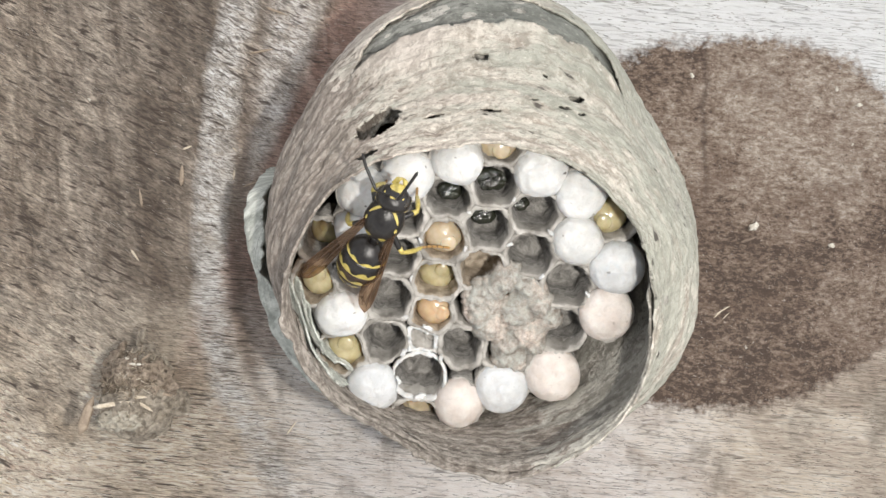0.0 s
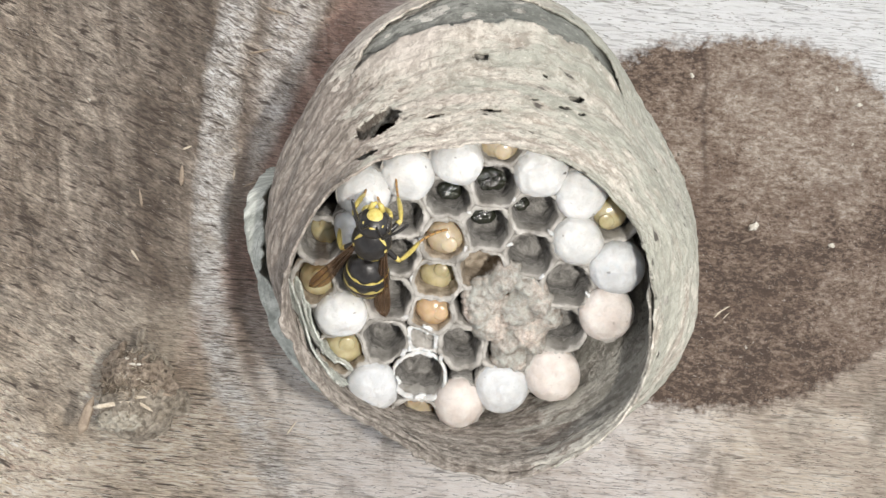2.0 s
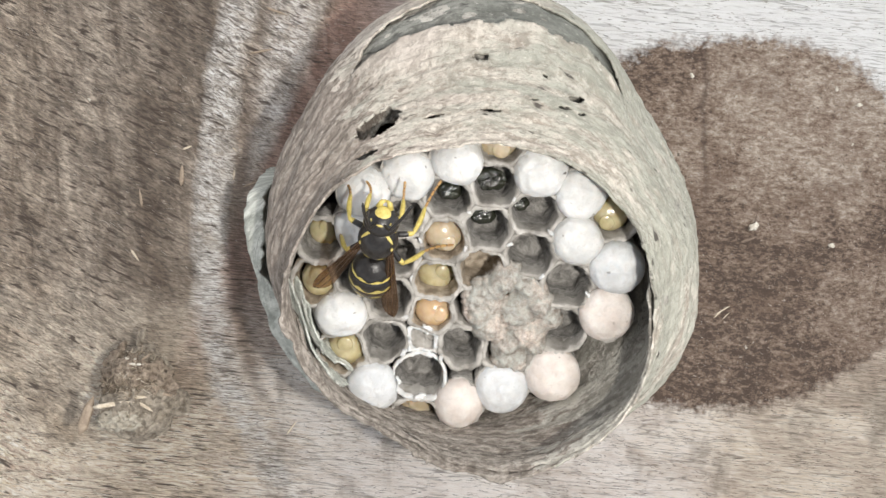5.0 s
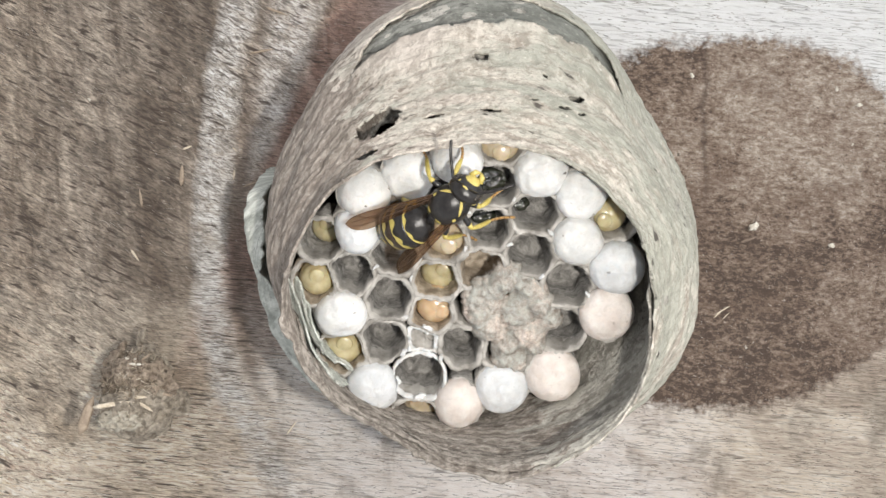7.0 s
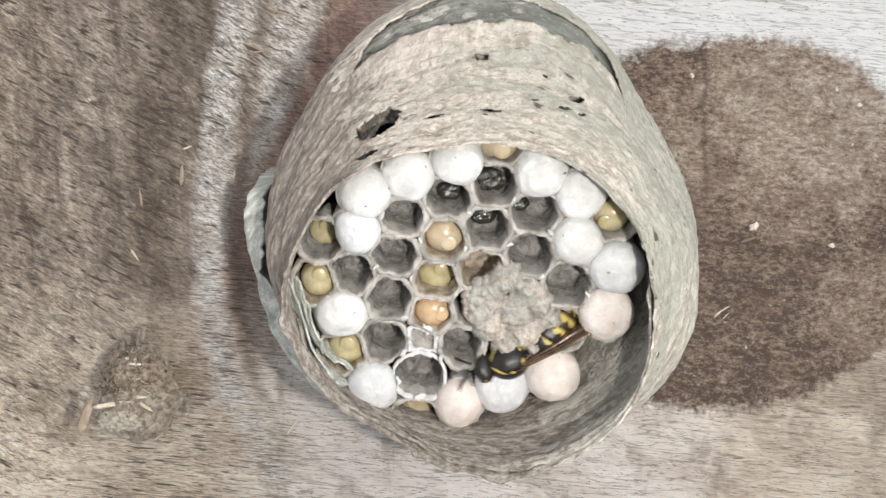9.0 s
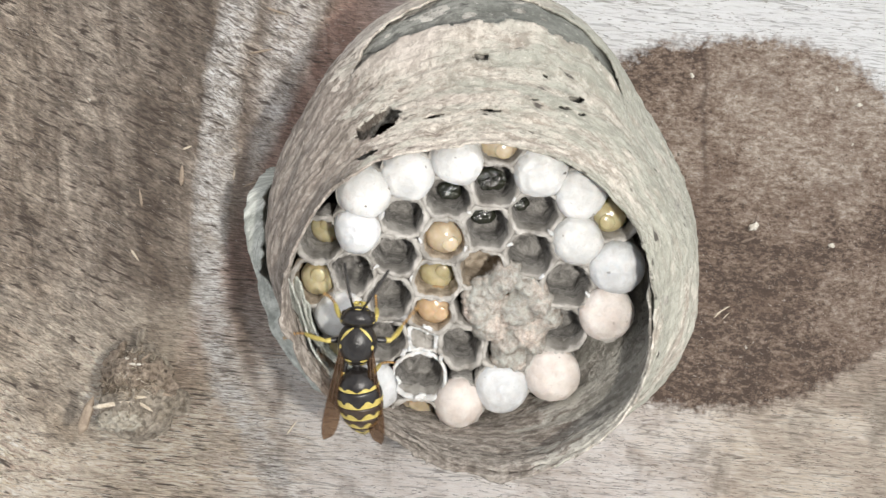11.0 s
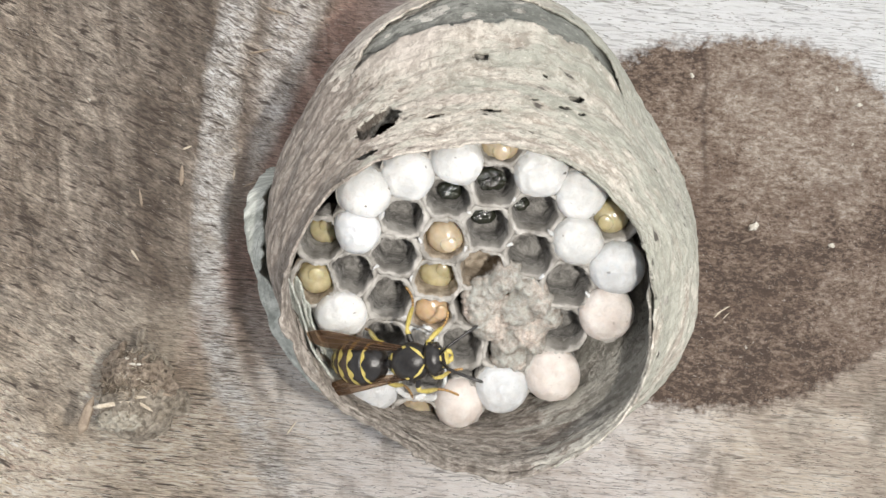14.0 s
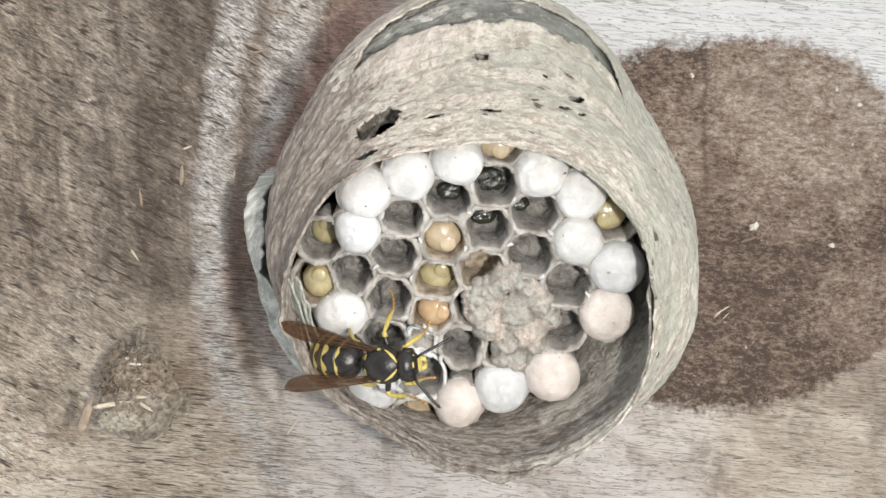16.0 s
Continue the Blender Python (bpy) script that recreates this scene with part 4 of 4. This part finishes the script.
def patch(centre, size, along, lift=0.03, radii=(2.15, 1.6, 1.6)):
    """A yellow mark lying on the thorax: a bent strip from one surface point to another."""
    bm, rows = bmesh.new(), []
    a, b = Vector(centre), Vector(along)
    for j in range(11):
        t = j / 10
        p = a.lerp(b, t)
        side = (b - a).cross(p).normalized()
        w = size * (0.35 + 0.65 * math.sin(math.pi * t))
        row = []
        for k in (-1, -0.33, 0.33, 1):
            q = p + side * w * k
            q = Vector([c / r for c, r in zip(q, radii)]).normalized()
            row.append(bm.verts.new(Vector([c * (r + lift) for c, r in zip(q, radii)])))
        rows.append(row)
    for p, q in zip(rows, rows[1:]):
        for k in range(3):
            bm.faces.new((p[k], p[k + 1], q[k + 1], q[k]))
    bmesh.ops.recalc_face_normals(bm, faces=bm.faces)
    return bm


def wing_mesh(side):
    """A long wing folded along its length, from its root at the origin backwards."""
    bm, top = bmesh.new(), []
    n, m = 26, 6
    for i in range(n + 1):
        f = i / n
        w = 0.55 + 1.2 * (min(f, 0.72) / 0.72) ** 1.1
        w = max(0.06, w * (1.0 if f < 0.72 else math.sqrt(max(0.0, 1 - ((f - 0.72) / 0.28) ** 2.4))))
        row = []
        for j in range(m + 1):
            g = 0.30 - j / m
            row.append((-11.0 * f, side * g * 0.95 * w, 0.14 * math.sin(3.2 * math.pi * j / m) * (1 - 0.5 * f) - 0.3 * f * f - 0.35 * g * g))
        top.append(row)
    for z in (0.012, -0.012):
        vs = [[bm.verts.new((x, y, q + z)) for x, y, q in row] for row in top]
        for a, b in zip(vs, vs[1:]):
            for j in range(m):
                bm.faces.new((a[j], a[j + 1], b[j + 1], b[j]) if z > 0 else (b[j], b[j + 1], a[j + 1], a[j]))
    return bm, top


def leg_part(wasp, hip, base, reach, drop, name="leg"):
    """One leg: x runs outward from the hip."""
    leg = new(name)
    leg.parent = wasp
    knee, ankle, toe = (0.33 * reach, 0, 0.55), (0.68 * reach, 0.05 * reach, -0.55 * drop), (1.05 * reach, 0.14 * reach, -drop)
    part("femur", tube(bmesh.new(), [(0, 0, 0), (0.12 * reach, 0, 0.22), (0.25 * reach, 0, 0.48), knee], [0.22, 0.32, 0.29, 0.19]), M_BLACK, leg)
    part("knee", tube(bmesh.new(), [(0.25 * reach, 0, 0.46), (0.30 * reach, 0, 0.54), (0.34 * reach, 0, 0.53)], [0.295, 0.26, 0.20]), M_YELLOW, leg)
    shin = [Vector(knee).lerp(Vector(ankle), t) + Vector((0, 0, 0.18 * math.sin(math.pi * t))) for t in (0, 0.2, 0.45, 0.7, 0.9, 1.0)]
    part("tibia", tube(bmesh.new(), shin, [0.15, 0.22, 0.26, 0.25, 0.21, 0.14]), M_YELLOW, leg, "yellow shin")
    pts = [Vector(ankle).lerp(Vector(toe), t) + Vector((0, 0.10 * reach * t * t, -0.25 * math.sin(math.pi * t))) for t in (k / 15 for k in range(16))]
    part("foot", tube(bmesh.new(), pts, [(0.105, 0.145, 0.135)[k % 3] for k in range(16)]), M_LEG, leg, "orange-brown jointed foot")
    for k in (3, 6, 9, 12):
        part("foot_joint", tube(bmesh.new(), [pts[k].lerp(pts[k + 1], g) for g in (-0.25, 0.0, 0.25)], [0.12, 0.15, 0.12], 6), M_VEIN, leg)
    return leg, hip, base


def build_wasp():
    w = tagged(new("wasp"), "black and yellow wasp walking over the comb", "wasp")
    # thorax
    bm = ball(1.0, 4, (2.15, 1.6, 1.6))
    for v in bm.verts:
        v.co.z *= 1.0 if v.co.z > 0 else 0.85
        v.co += 0.03 * noise.noise_vector(v.co * 3)
    def stout(name, bm, material, parent, label=""):
        bm.transform(Matrix.Diagonal((1.06, 1.22, 1.10, 1)))
        return part(name, bm, material, parent, label)

    thorax = stout("thorax", bm, M_BLACK, w, "glossy black thorax")
    for s in (-1, 1):
        stout("collar_stripe", patch((1.75, s * 0.25, 0.9), 0.12, (0.55, s * 1.25, 0.95)), M_YELLOW, thorax)
        stout("wing_spot", patch((0.15, s * 1.2, 1.0), 0.15, (-0.25, s * 1.25, 0.9)), M_YELLOW, thorax)
        stout("back_spot", patch((-1.25, s * 0.30, 1.1), 0.15, (-1.3, s * 0.85, 0.9)), M_YELLOW, thorax)
        stout("hind_spot", patch((-1.75, s * 0.30, 0.75), 0.15, (-1.7, s * 0.75, 0.55)), M_YELLOW, thorax)
    part("waist", tube(bmesh.new(), [(-2.0, 0, -0.1), (-2.5, 0, -0.15), (-3.1, 0, -0.15)], [0.9, 0.38, 0.6]), M_BLACK, w)
    # abdomen, jointed at the waist
    abdomen = new("abdomen")
    abdomen.parent = w
    cuts = [0.0, 0.23, 0.45, 0.63, 0.79, 0.92, 1.0]
    for k, (f0, f1) in enumerate(zip(cuts, cuts[1:])):
        part("segment", abdomen_segment(f0, f1), M_BLACK if k < 2 else M_BROWN, abdomen, "black ring of the abdomen")
        part("yellow_band", abdomen_band(f0, f1, (0.22, 0.50, 0.60, 0.68, 0.74, 0.8)[k], (0.9, 0.92, 0.86, 0.8, 0.6, 0.2)[k], (0.03, 0.05, 0.07, 0.10, 0.17, 0.3)[k]), M_YELLOW, abdomen, "notched yellow band")
    part("sting", tube(bmesh.new(), [(-8.1, 0, -1.3), (-8.6, 0, -1.5)], [0.10, 0.02]), M_BROWN, abdomen)
    # head: x forward, face at the front and below
    neck = new("head")
    neck.parent = w
    bm = ball(1.0, 4, (0.95, 1.55, 1.35))
    for v in bm.verts:
        v.co.x += 0.75 - 0.10 * v.co.y ** 2
    def grown(name, bm, material, parent, label=""):
        bm.transform(Matrix.Scale(1.12, 4))
        return part(name, bm, material, parent, label)

    grown("skull", bm, M_BLACK, neck)
    grown("face", ball(0.62, 3, (0.55, 1.15, 1.25), (1.42, 0, -0.35)), M_YELLOW, neck, "yellow face shield")
    grown("brow_mark", ball(0.27, 3, (0.6, 1.5, 0.7), (1.42, 0, 0.66)), M_YELLOW, neck)
    for s in (-1, 1):
        grown("eye", ball(0.62, 3, (0.55, 0.55, 1.15), (0.95, s * 1.15, 0.0)), plain("dark_eye", (0.012, 0.010, 0.008), (0.030, 0.022, 0.014), 3000, 0.18), neck, "glossy dark eye")
        grown("eye_mark", ball(0.34, 3, (0.6, 0.9, 1.5), (1.30, s * 0.66, 0.15)), M_YELLOW, neck)
        grown("temple_mark", ball(0.30, 3, (0.5, 0.7, 1.9), (0.42, s * 1.30, 0.1)), M_YELLOW, neck)
        grown("jaw", tube(bmesh.new(), [(1.25, s * 0.5, -1.0), (1.65, s * 0.35, -1.35), (1.75, s * 0.02, -1.55)], [0.28, 0.24, 0.10]), M_YELLOW, neck)
    feelers = []
    for s in (-1, 1):
        f = new("antenna")
        f.parent = neck
        pts = [(0, 0, 0), (0.75, 0, 0.5), (1.45, 0, 0.85), (1.75, 0, 0.78), (2.7, 0, 0.35), (3.7, 0, -0.15), (4.6, 0, -0.85)]
        fine = [Vector([chain([p[i] for p in pts], k / 24) for i in range(3)]) for k in range(25)]
        part("shaft", tube(bmesh.new(), fine, [0.12 if k < 8 else 0.15 + 0.012 * (k % 2) for k in range(24)] + [0.08], 8), M_BLACK, f)
        feelers.append((f, s))
    wings = []
    for s in (-1, 1):
        bm, top = wing_mesh(s)
        wing = part("wing", bm, M_WING, w, "folded translucent amber-brown wing")
        for j, r in ((0, 0.05), (2, 0.05), (4, 0.035)):
            part("vein", tube(bmesh.new(), [Vector(row[j]) + Vector((0, 0, 0.02)) for row in top[:-2]], r, 5), M_VEIN, wing)
        wings.append((wing, s))
    legs = []
    for s in (-1, 1):
        legs.append((*leg_part(w, (1.35, s * 0.85, -0.75), 52, 3.7, 3.2), s))
        legs.append((*leg_part(w, (0.1, s * 1.05, -0.85), 100, 6.4, 4.6), s))
        legs.append((*leg_part(w, (-1.2, s * 0.95, -0.8), 150, 8.0, 5.0), s))
    return w, neck, abdomen, feelers, wings, legs


board()
WASP = build_wasp()
mud_ball()
for k, (x, y, r) in enumerate(((48.4, 0.4, 0.42), (49.0, 19.9, 0.35), (51.8, 17.9, 0.42), (37.7, -12.2, 0.22), (38.7, 2.8, 0.7), (31.0, 21.6, 0.35), (36.5, 19.0, 0.2), (-44.0, 18.6, 0.3), (51.0, 13.0, 0.22))):
    crumb(x, y, r, k * 1.7)
for x, y, ln, wd, turn, mat in ((34.8, -7.6, 2.2, 0.16, 25, 0), (34.2, -8.1, 1.5, 0.14, 35, 0), (35.2, -8.3, 1.3, 0.12, 40, 0), (-32.5, 9.2, 2.6, 0.6, 82, 1), (-37.6, 6.4, 2.2, 0.35, 93, 1), (-31.8, 12.6, 1.2, 0.3, 15, 0),
                                (-38.3, -0.8, 1.8, 0.3, -60, 0), (-26.0, 9.2, 1.3, 0.25, 80, 0), (-25.9, 12.4, 0.9, 0.2, -45, 0), (-18.8, -22.2, 2.2, 0.25, 48, 0), (-23.3, 8.3, 3.4, 0.3, 15, 1), (-22.6, 24.6, 3.0, 0.3, 5, 1), (-20.8, 29.6, 2.6, 0.3, -25, 1)):
    sliver("straw_fragment", ln, wd, M_STRAW_BROWN if mat else M_STRAW, mm(x, y, -0.35, 0, 0, turn), "thin dry straw fragment lying on the board", "straw", "straw fragments")
for x, y, ln, wd, turn in ((39.0, 3.3, 1.8, 0.35, 78), (39.3, 2.6, 1.2, 0.3, 40), (38.2, 1.2, 2.4, 0.4, 15)):
    sliver("wood_splinter", ln, wd, M_SPLINTER, mm(x, y, -0.80, 0, 0, turn), "raised splinter of brown wood on the knot", "splinter", "splinters on the knot")
fibres()

# seconds, place of the thorax in millimetres, heading, nose-up, roll; turn and nose-up of the head; turn and bend of the abdomen; spread and droop of each wing
STEPS = [
    (0, -5.6, 2.85, 35.09, 61.7, 28.5, 0, 4, 15, -4, 24, 20, 4, 5, 8), (0.3, -5.45, 1.8, 34.74, 63.2, 33, 0, 4, 19, -4, 24, 21, 6, 5, 8),
    (0.5, -5.62, 1.4, 34.62, 64.3, 36, 0, 4, 21, -4, 24, 22, 6, 4, 8), (0.8, -6.17, 1.32, 34.59, 70.8, 39, 0, 3, 23, -3, 24, 24, 9, 3, 8),
    (1, -6.7, 1.24, 34.56, 75.4, 41, 0, 3, 25, -3, 24, 25, 11, 3, 7), (1.2, -6.84, 1.2, 34.55, 73.8, 40.5, 0, 2, 24, -2, 24, 23, 9, 4, 7),
    (1.5, -6.27, 1.4, 34.62, 71.4, 39.5, 0, 1, 24, -1, 24, 19, 7, 6, 8), (1.8, -6.56, 1.16, 34.53, 75.2, 41.5, 0, 1, 25, -1, 24, 22, 11, 6, 8),
    (2, -6.82, 0.87, 34.44, 77.9, 42.5, 0, 1, 26, -1, 24, 24, 13, 6, 8), (2.3, -6.95, 0.67, 34.38, 78.8, 44, 0, -0, 27, 0, 24, 23, 14, 7, 9),
    (2.5, -7.15, 0.6, 34.35, 79.5, 44.5, 0, -1, 27, 2, 24, 23, 15, 8, 10), (2.7, -7.3, 0.67, 34.38, 81.7, 44, 0, -0, 27, 0, 24, 24, 15, 6, 8),
    (3, -7.14, 0.87, 34.44, 84.9, 43.5, 0, 1, 27, -1, 24, 25, 15, 5, 7), (3.3, -7.01, 0.74, 34.4, 83, 44.5, 0, -1, 27, 1, 24, 25, 15, 6, 8),
    (3.5, -6.99, 0.6, 34.35, 81.6, 45.5, 0, -2, 28, 3, 24, 25, 15, 6, 8), (3.7, -6.88, 0.68, 34.38, 80.9, 44.5, 0, -3, 27, 3, 24, 25, 14, 7, 8),
    (4, -6.71, 0.92, 34.46, 79.9, 43.5, 0, -4, 27, 4, 24, 25, 13, 8, 8), (4.2, -6.71, 0.92, 34.46, 79.4, 43.5, 0, -4, 27, 4, 24, 25, 13, 8, 8),
    (6.3, -2.69, 2.63, 32.91, 39.3, 24, 0, 6, 12, -6, 23, 15, -1, 11, 10), (6.4, -1.34, 3.38, 32.63, 29, 21, 0, 6, 10, -6, 21, 14, -6, 8, 8),
    (6.5, 1.71, 4.13, 32.35, 19.3, 16, 0, 5, 6, -5, 17, 12, -6, 7, 5), (6.8, 1.79, 3.87, 33.21, 28.7, 23, 0, 11, 11, -11, 22, 15, -2, 6, 13),
    (7, 0.6, 4.29, 33.98, 35.7, 28.5, 0, 15, 15, -15, 24, 17, 2, 6, 16), (7.3, 0.22, 4.08, 33.91, 37.3, 28.5, 0, 13, 15, -13, 24, 17, 2, 3, 13),
    (7.4, 0.2, 4.13, 33.4, 27.7, 25, 0, 11, 13, -11, 24, 16, 2, 3, 14), (7.5, 0.88, 3.75, 32.75, 19.2, 21.5, 0, 9, 10, -9, 21, 15, 1, 3, 13),
    (7.6, 1.16, 3.09, 32.01, 11.8, 17.5, 0, 7, -10, -7, 18, 15, -3, 3, 11), (7.7, 1.66, 2.09, 31.68, -0.4, 19, 0, 4, -9, -4, 19, 14, -2, 2, 8),
    (7.8, 2.56, 0.89, 31.29, -13.4, 19, 0, 2, -9, -2, 19, 13, -6, 4, 3), (7.9, 4.99, 0.71, 31.24, -13.2, 14, 0, 4, -12, -4, 15, 11, -6, 7, -6),
    (8, 9.51, 0.45, 31.15, -12.8, 6.5, 0, 6, -13, -6, 9, 9, -6, 9, -6), (8.1, 12, 0.02, 31.01, -16.3, 8, 0, 7, -8, -7, 10, 11, -6, 8, -6),
    (8.2, 14.28, -0.59, 30.81, -19.9, 8.5, 0, 8, -16, -8, 11, 13, -6, 6, 7), (8.3, 14.35, -2.19, 30.29, -23.6, 8.5, 0, 9, -16, -9, 11, 15, -6, 3, 13),
    (8.4, 15.14, -4.52, 29.54, -39.9, 8, 0, 6, -8, -6, 10, 14, -6, 6, 9), (8.5, 15.93, -6.46, 28.91, -55.9, -3, 0, 3, -48, -3, 4, 13, 2, 11, 3),
    (8.6, 14.47, -8.77, 28.15, -73.4, -3, 0, -4, -48, 4, 4, 11, 1, 12, 1), (8.7, 12.91, -9.37, 27.96, -90.8, -3, 0, -12, -48, 12, 4, 9, 0, 15, 2),
    (8.8, 10.63, -11.03, 26.58, -122.6, -3, 0, -26, -48, 27, 4, -2, -3, 23, -1), (8.9, 8.82, -11.46, 24.39, -138, 7.5, 15, -25, -10, 29, 10, -2, -6, 17, 16),
    (9, 6.94, -11.9, 22.2, -163, 0, 20, -11, -37, 40, 4, -10, -6, 11, 16), (9.1, 3.46, -11.78, 23.44, -174, 13.5, 15, -1, -13, 27, 15, -3, 0, 9, 16),
    (9.2, 0.06, -11.67, 24.69, -182, -3, 6, 5, -48, 13, 4, 6, 11, 12, 15), (11.3, -8.44, -9.11, 31.41, -301.5, 22.5, 0, -2, -7, 2, 22, 10, 5, 6, 6),
    (11.4, -5.8, -9.24, 31.37, -321.7, 25, 0, 2, -6, -2, 24, 9, -2, 11, 7), (11.5, -3.84, -9.68, 31.23, -342.1, 20.5, 0, 4, -8, -4, 20, 5, -6, 17, 10),
    (11.6, -3.5, -10.55, 30.94, -351.6, 20.5, 0, -1, -8, 1, 20, 3, -6, 17, 8), (11.7, -3.01, -10.82, 30.85, -359.8, 20.5, 0, -5, -8, 6, 20, 5, 1, 17, 4),
    (11.8, -2.68, -11.48, 30.64, -356.1, 21.5, 0, -1, -8, 1, 21, 7, 2, 12, -3), (12, -2.91, -11.68, 30.57, -347.8, 24, 0, 9, -6, -9, 23, 12, 4, 1, -6),
    (12.3, -2.41, -11.16, 30.74, -345.6, 21.5, 0, 11, -8, -11, 21, 12, -1, 2, -6), (12.5, -2.01, -10.65, 30.91, -344.3, 20, 0, 12, -9, -13, 20, 12, -5, 4, -6),
    (12.8, -1.09, -10.35, 31.01, -348.2, 18, 0, 9, -10, -9, 18, 10, -6, 4, -4), (13, -1.06, -10.65, 30.91, -351.2, 16, 0, 7, -11, -7, 17, 9, -6, 5, -1),
    (13.3, -1.95, -11.17, 30.74, -353.2, 20.5, 0, 7, -8, -7, 20, 11, -6, 5, 5), (13.5, -2.35, -11.4, 30.67, -354.7, 22.5, 0, 8, -7, -8, 22, 12, -4, 4, 8),
    (13.8, -2.44, -11.14, 30.75, -353.6, 23, 0, 6, -7, -6, 22, 12, -2, 6, 11), (14, -3.18, -11.11, 30.76, -352.9, 23, 0, 4, -7, -4, 22, 13, -1, 7, 12),
    (14.5, -4.02, -11.4, 30.67, -358.9, 20.5, 0, 5, -8, -5, 20, 14, -6, 7, -6), (15, -4.86, -11.57, 30.61, -359.7, 21, 0, 10, -8, -10, 21, 18, -6, 6, -1),
    (15.5, -5.53, -11.28, 30.7, -360.7, 24, 0, 4, -6, -4, 23, 11, -6, 9, 0), (16, -5.81, -11.4, 30.67, -360.6, 24, 0, 6, -6, -6, 23, 13, -6, 8, 0)]


def motions():
    w, neck, abdomen, feelers, wings, legs = WASP
    walk(w, [(q[0], mm(*q[1:4], 0, 0, q[4]) @ pose(0, 0, 0, q[6], -q[5], 0)) for q in STEPS])
    walk(neck, [(q[0], mm(1.85, 0, 0.0, 0, -q[8] - 6, q[7])) for q in STEPS])
    walk(abdomen, [(q[0], mm(-2.8, 0, -0.15, 0, 9 - q[10], q[9])) for q in STEPS])

    def busy(t):
        """How briskly it walks."""
        return 1.0 if 6.2 < t < 6.7 or 7.4 < t < 9.8 or 10.6 < t < 11.8 else 0.35 if 4.4 < t < 6.2 or 9.8 <= t <= 10.6 else 0.12

    def clinging(t):
        """1 while it hangs on the edge of the comb with its feet drawn forward."""
        return min(1.0, max(0.0, (5.6 - t) / 1.2))

    beats = [k / 10 for k in range(161)]
    for k, (leg, hip, base, s) in enumerate(legs):
        near = (26, 46, 134)[k % 3]
        rows = []
        for t in beats:
            ph = 2 * math.pi * 2.6 * t + k * 2.1
            aim = base + (near - base) * clinging(t)
            dip = 4 + (62, 46, 16)[k % 3] * clinging(t) + (26 if s < 0 and t > 6.0 else 0) + 50 * math.exp(-((t - 9.0) / 0.13) ** 2)
            rows.append((t, mm(*hip, 0, dip - 9 * busy(t) * max(0.0, math.cos(ph)), s * (aim + 20 * busy(t) * math.sin(ph)))))
        walk(leg, rows)
    for f, s in feelers:
        rows = []
        for t in beats:
            sway = 16 * math.sin(2.1 * t + s) + 9 * math.sin(5.3 * t + 2 * s)
            rows.append((t, mm(1.68, s * 0.39, 0.64, 0, 8 * math.sin(3.1 * t + s) - 5, s * (34 + sway))))
        walk(f, rows)
    for wing, s in wings:
        k = 11 if s > 0 else 13
        walk(wing, [(q[0], mm(-0.15, s * 1.45, 0.95, -s * 10, -q[k + 1], -s * q[k])) for q in STEPS])
    for k, ob in enumerate(LARVAE):
        m = ob.matrix_basis.copy()
        walk(ob, [(t, m @ mm(0.10 * math.sin(1.9 * t + k), 0.10 * math.cos(1.3 * t + 2 * k), 0.08 * math.sin(1.1 * t + k), 5 * math.sin(1.7 * t + k), 5 * math.cos(1.2 * t + k), 9 * math.sin(0.8 * t + k))) for t in (j * 0.5 for j in range(33))])


motions()
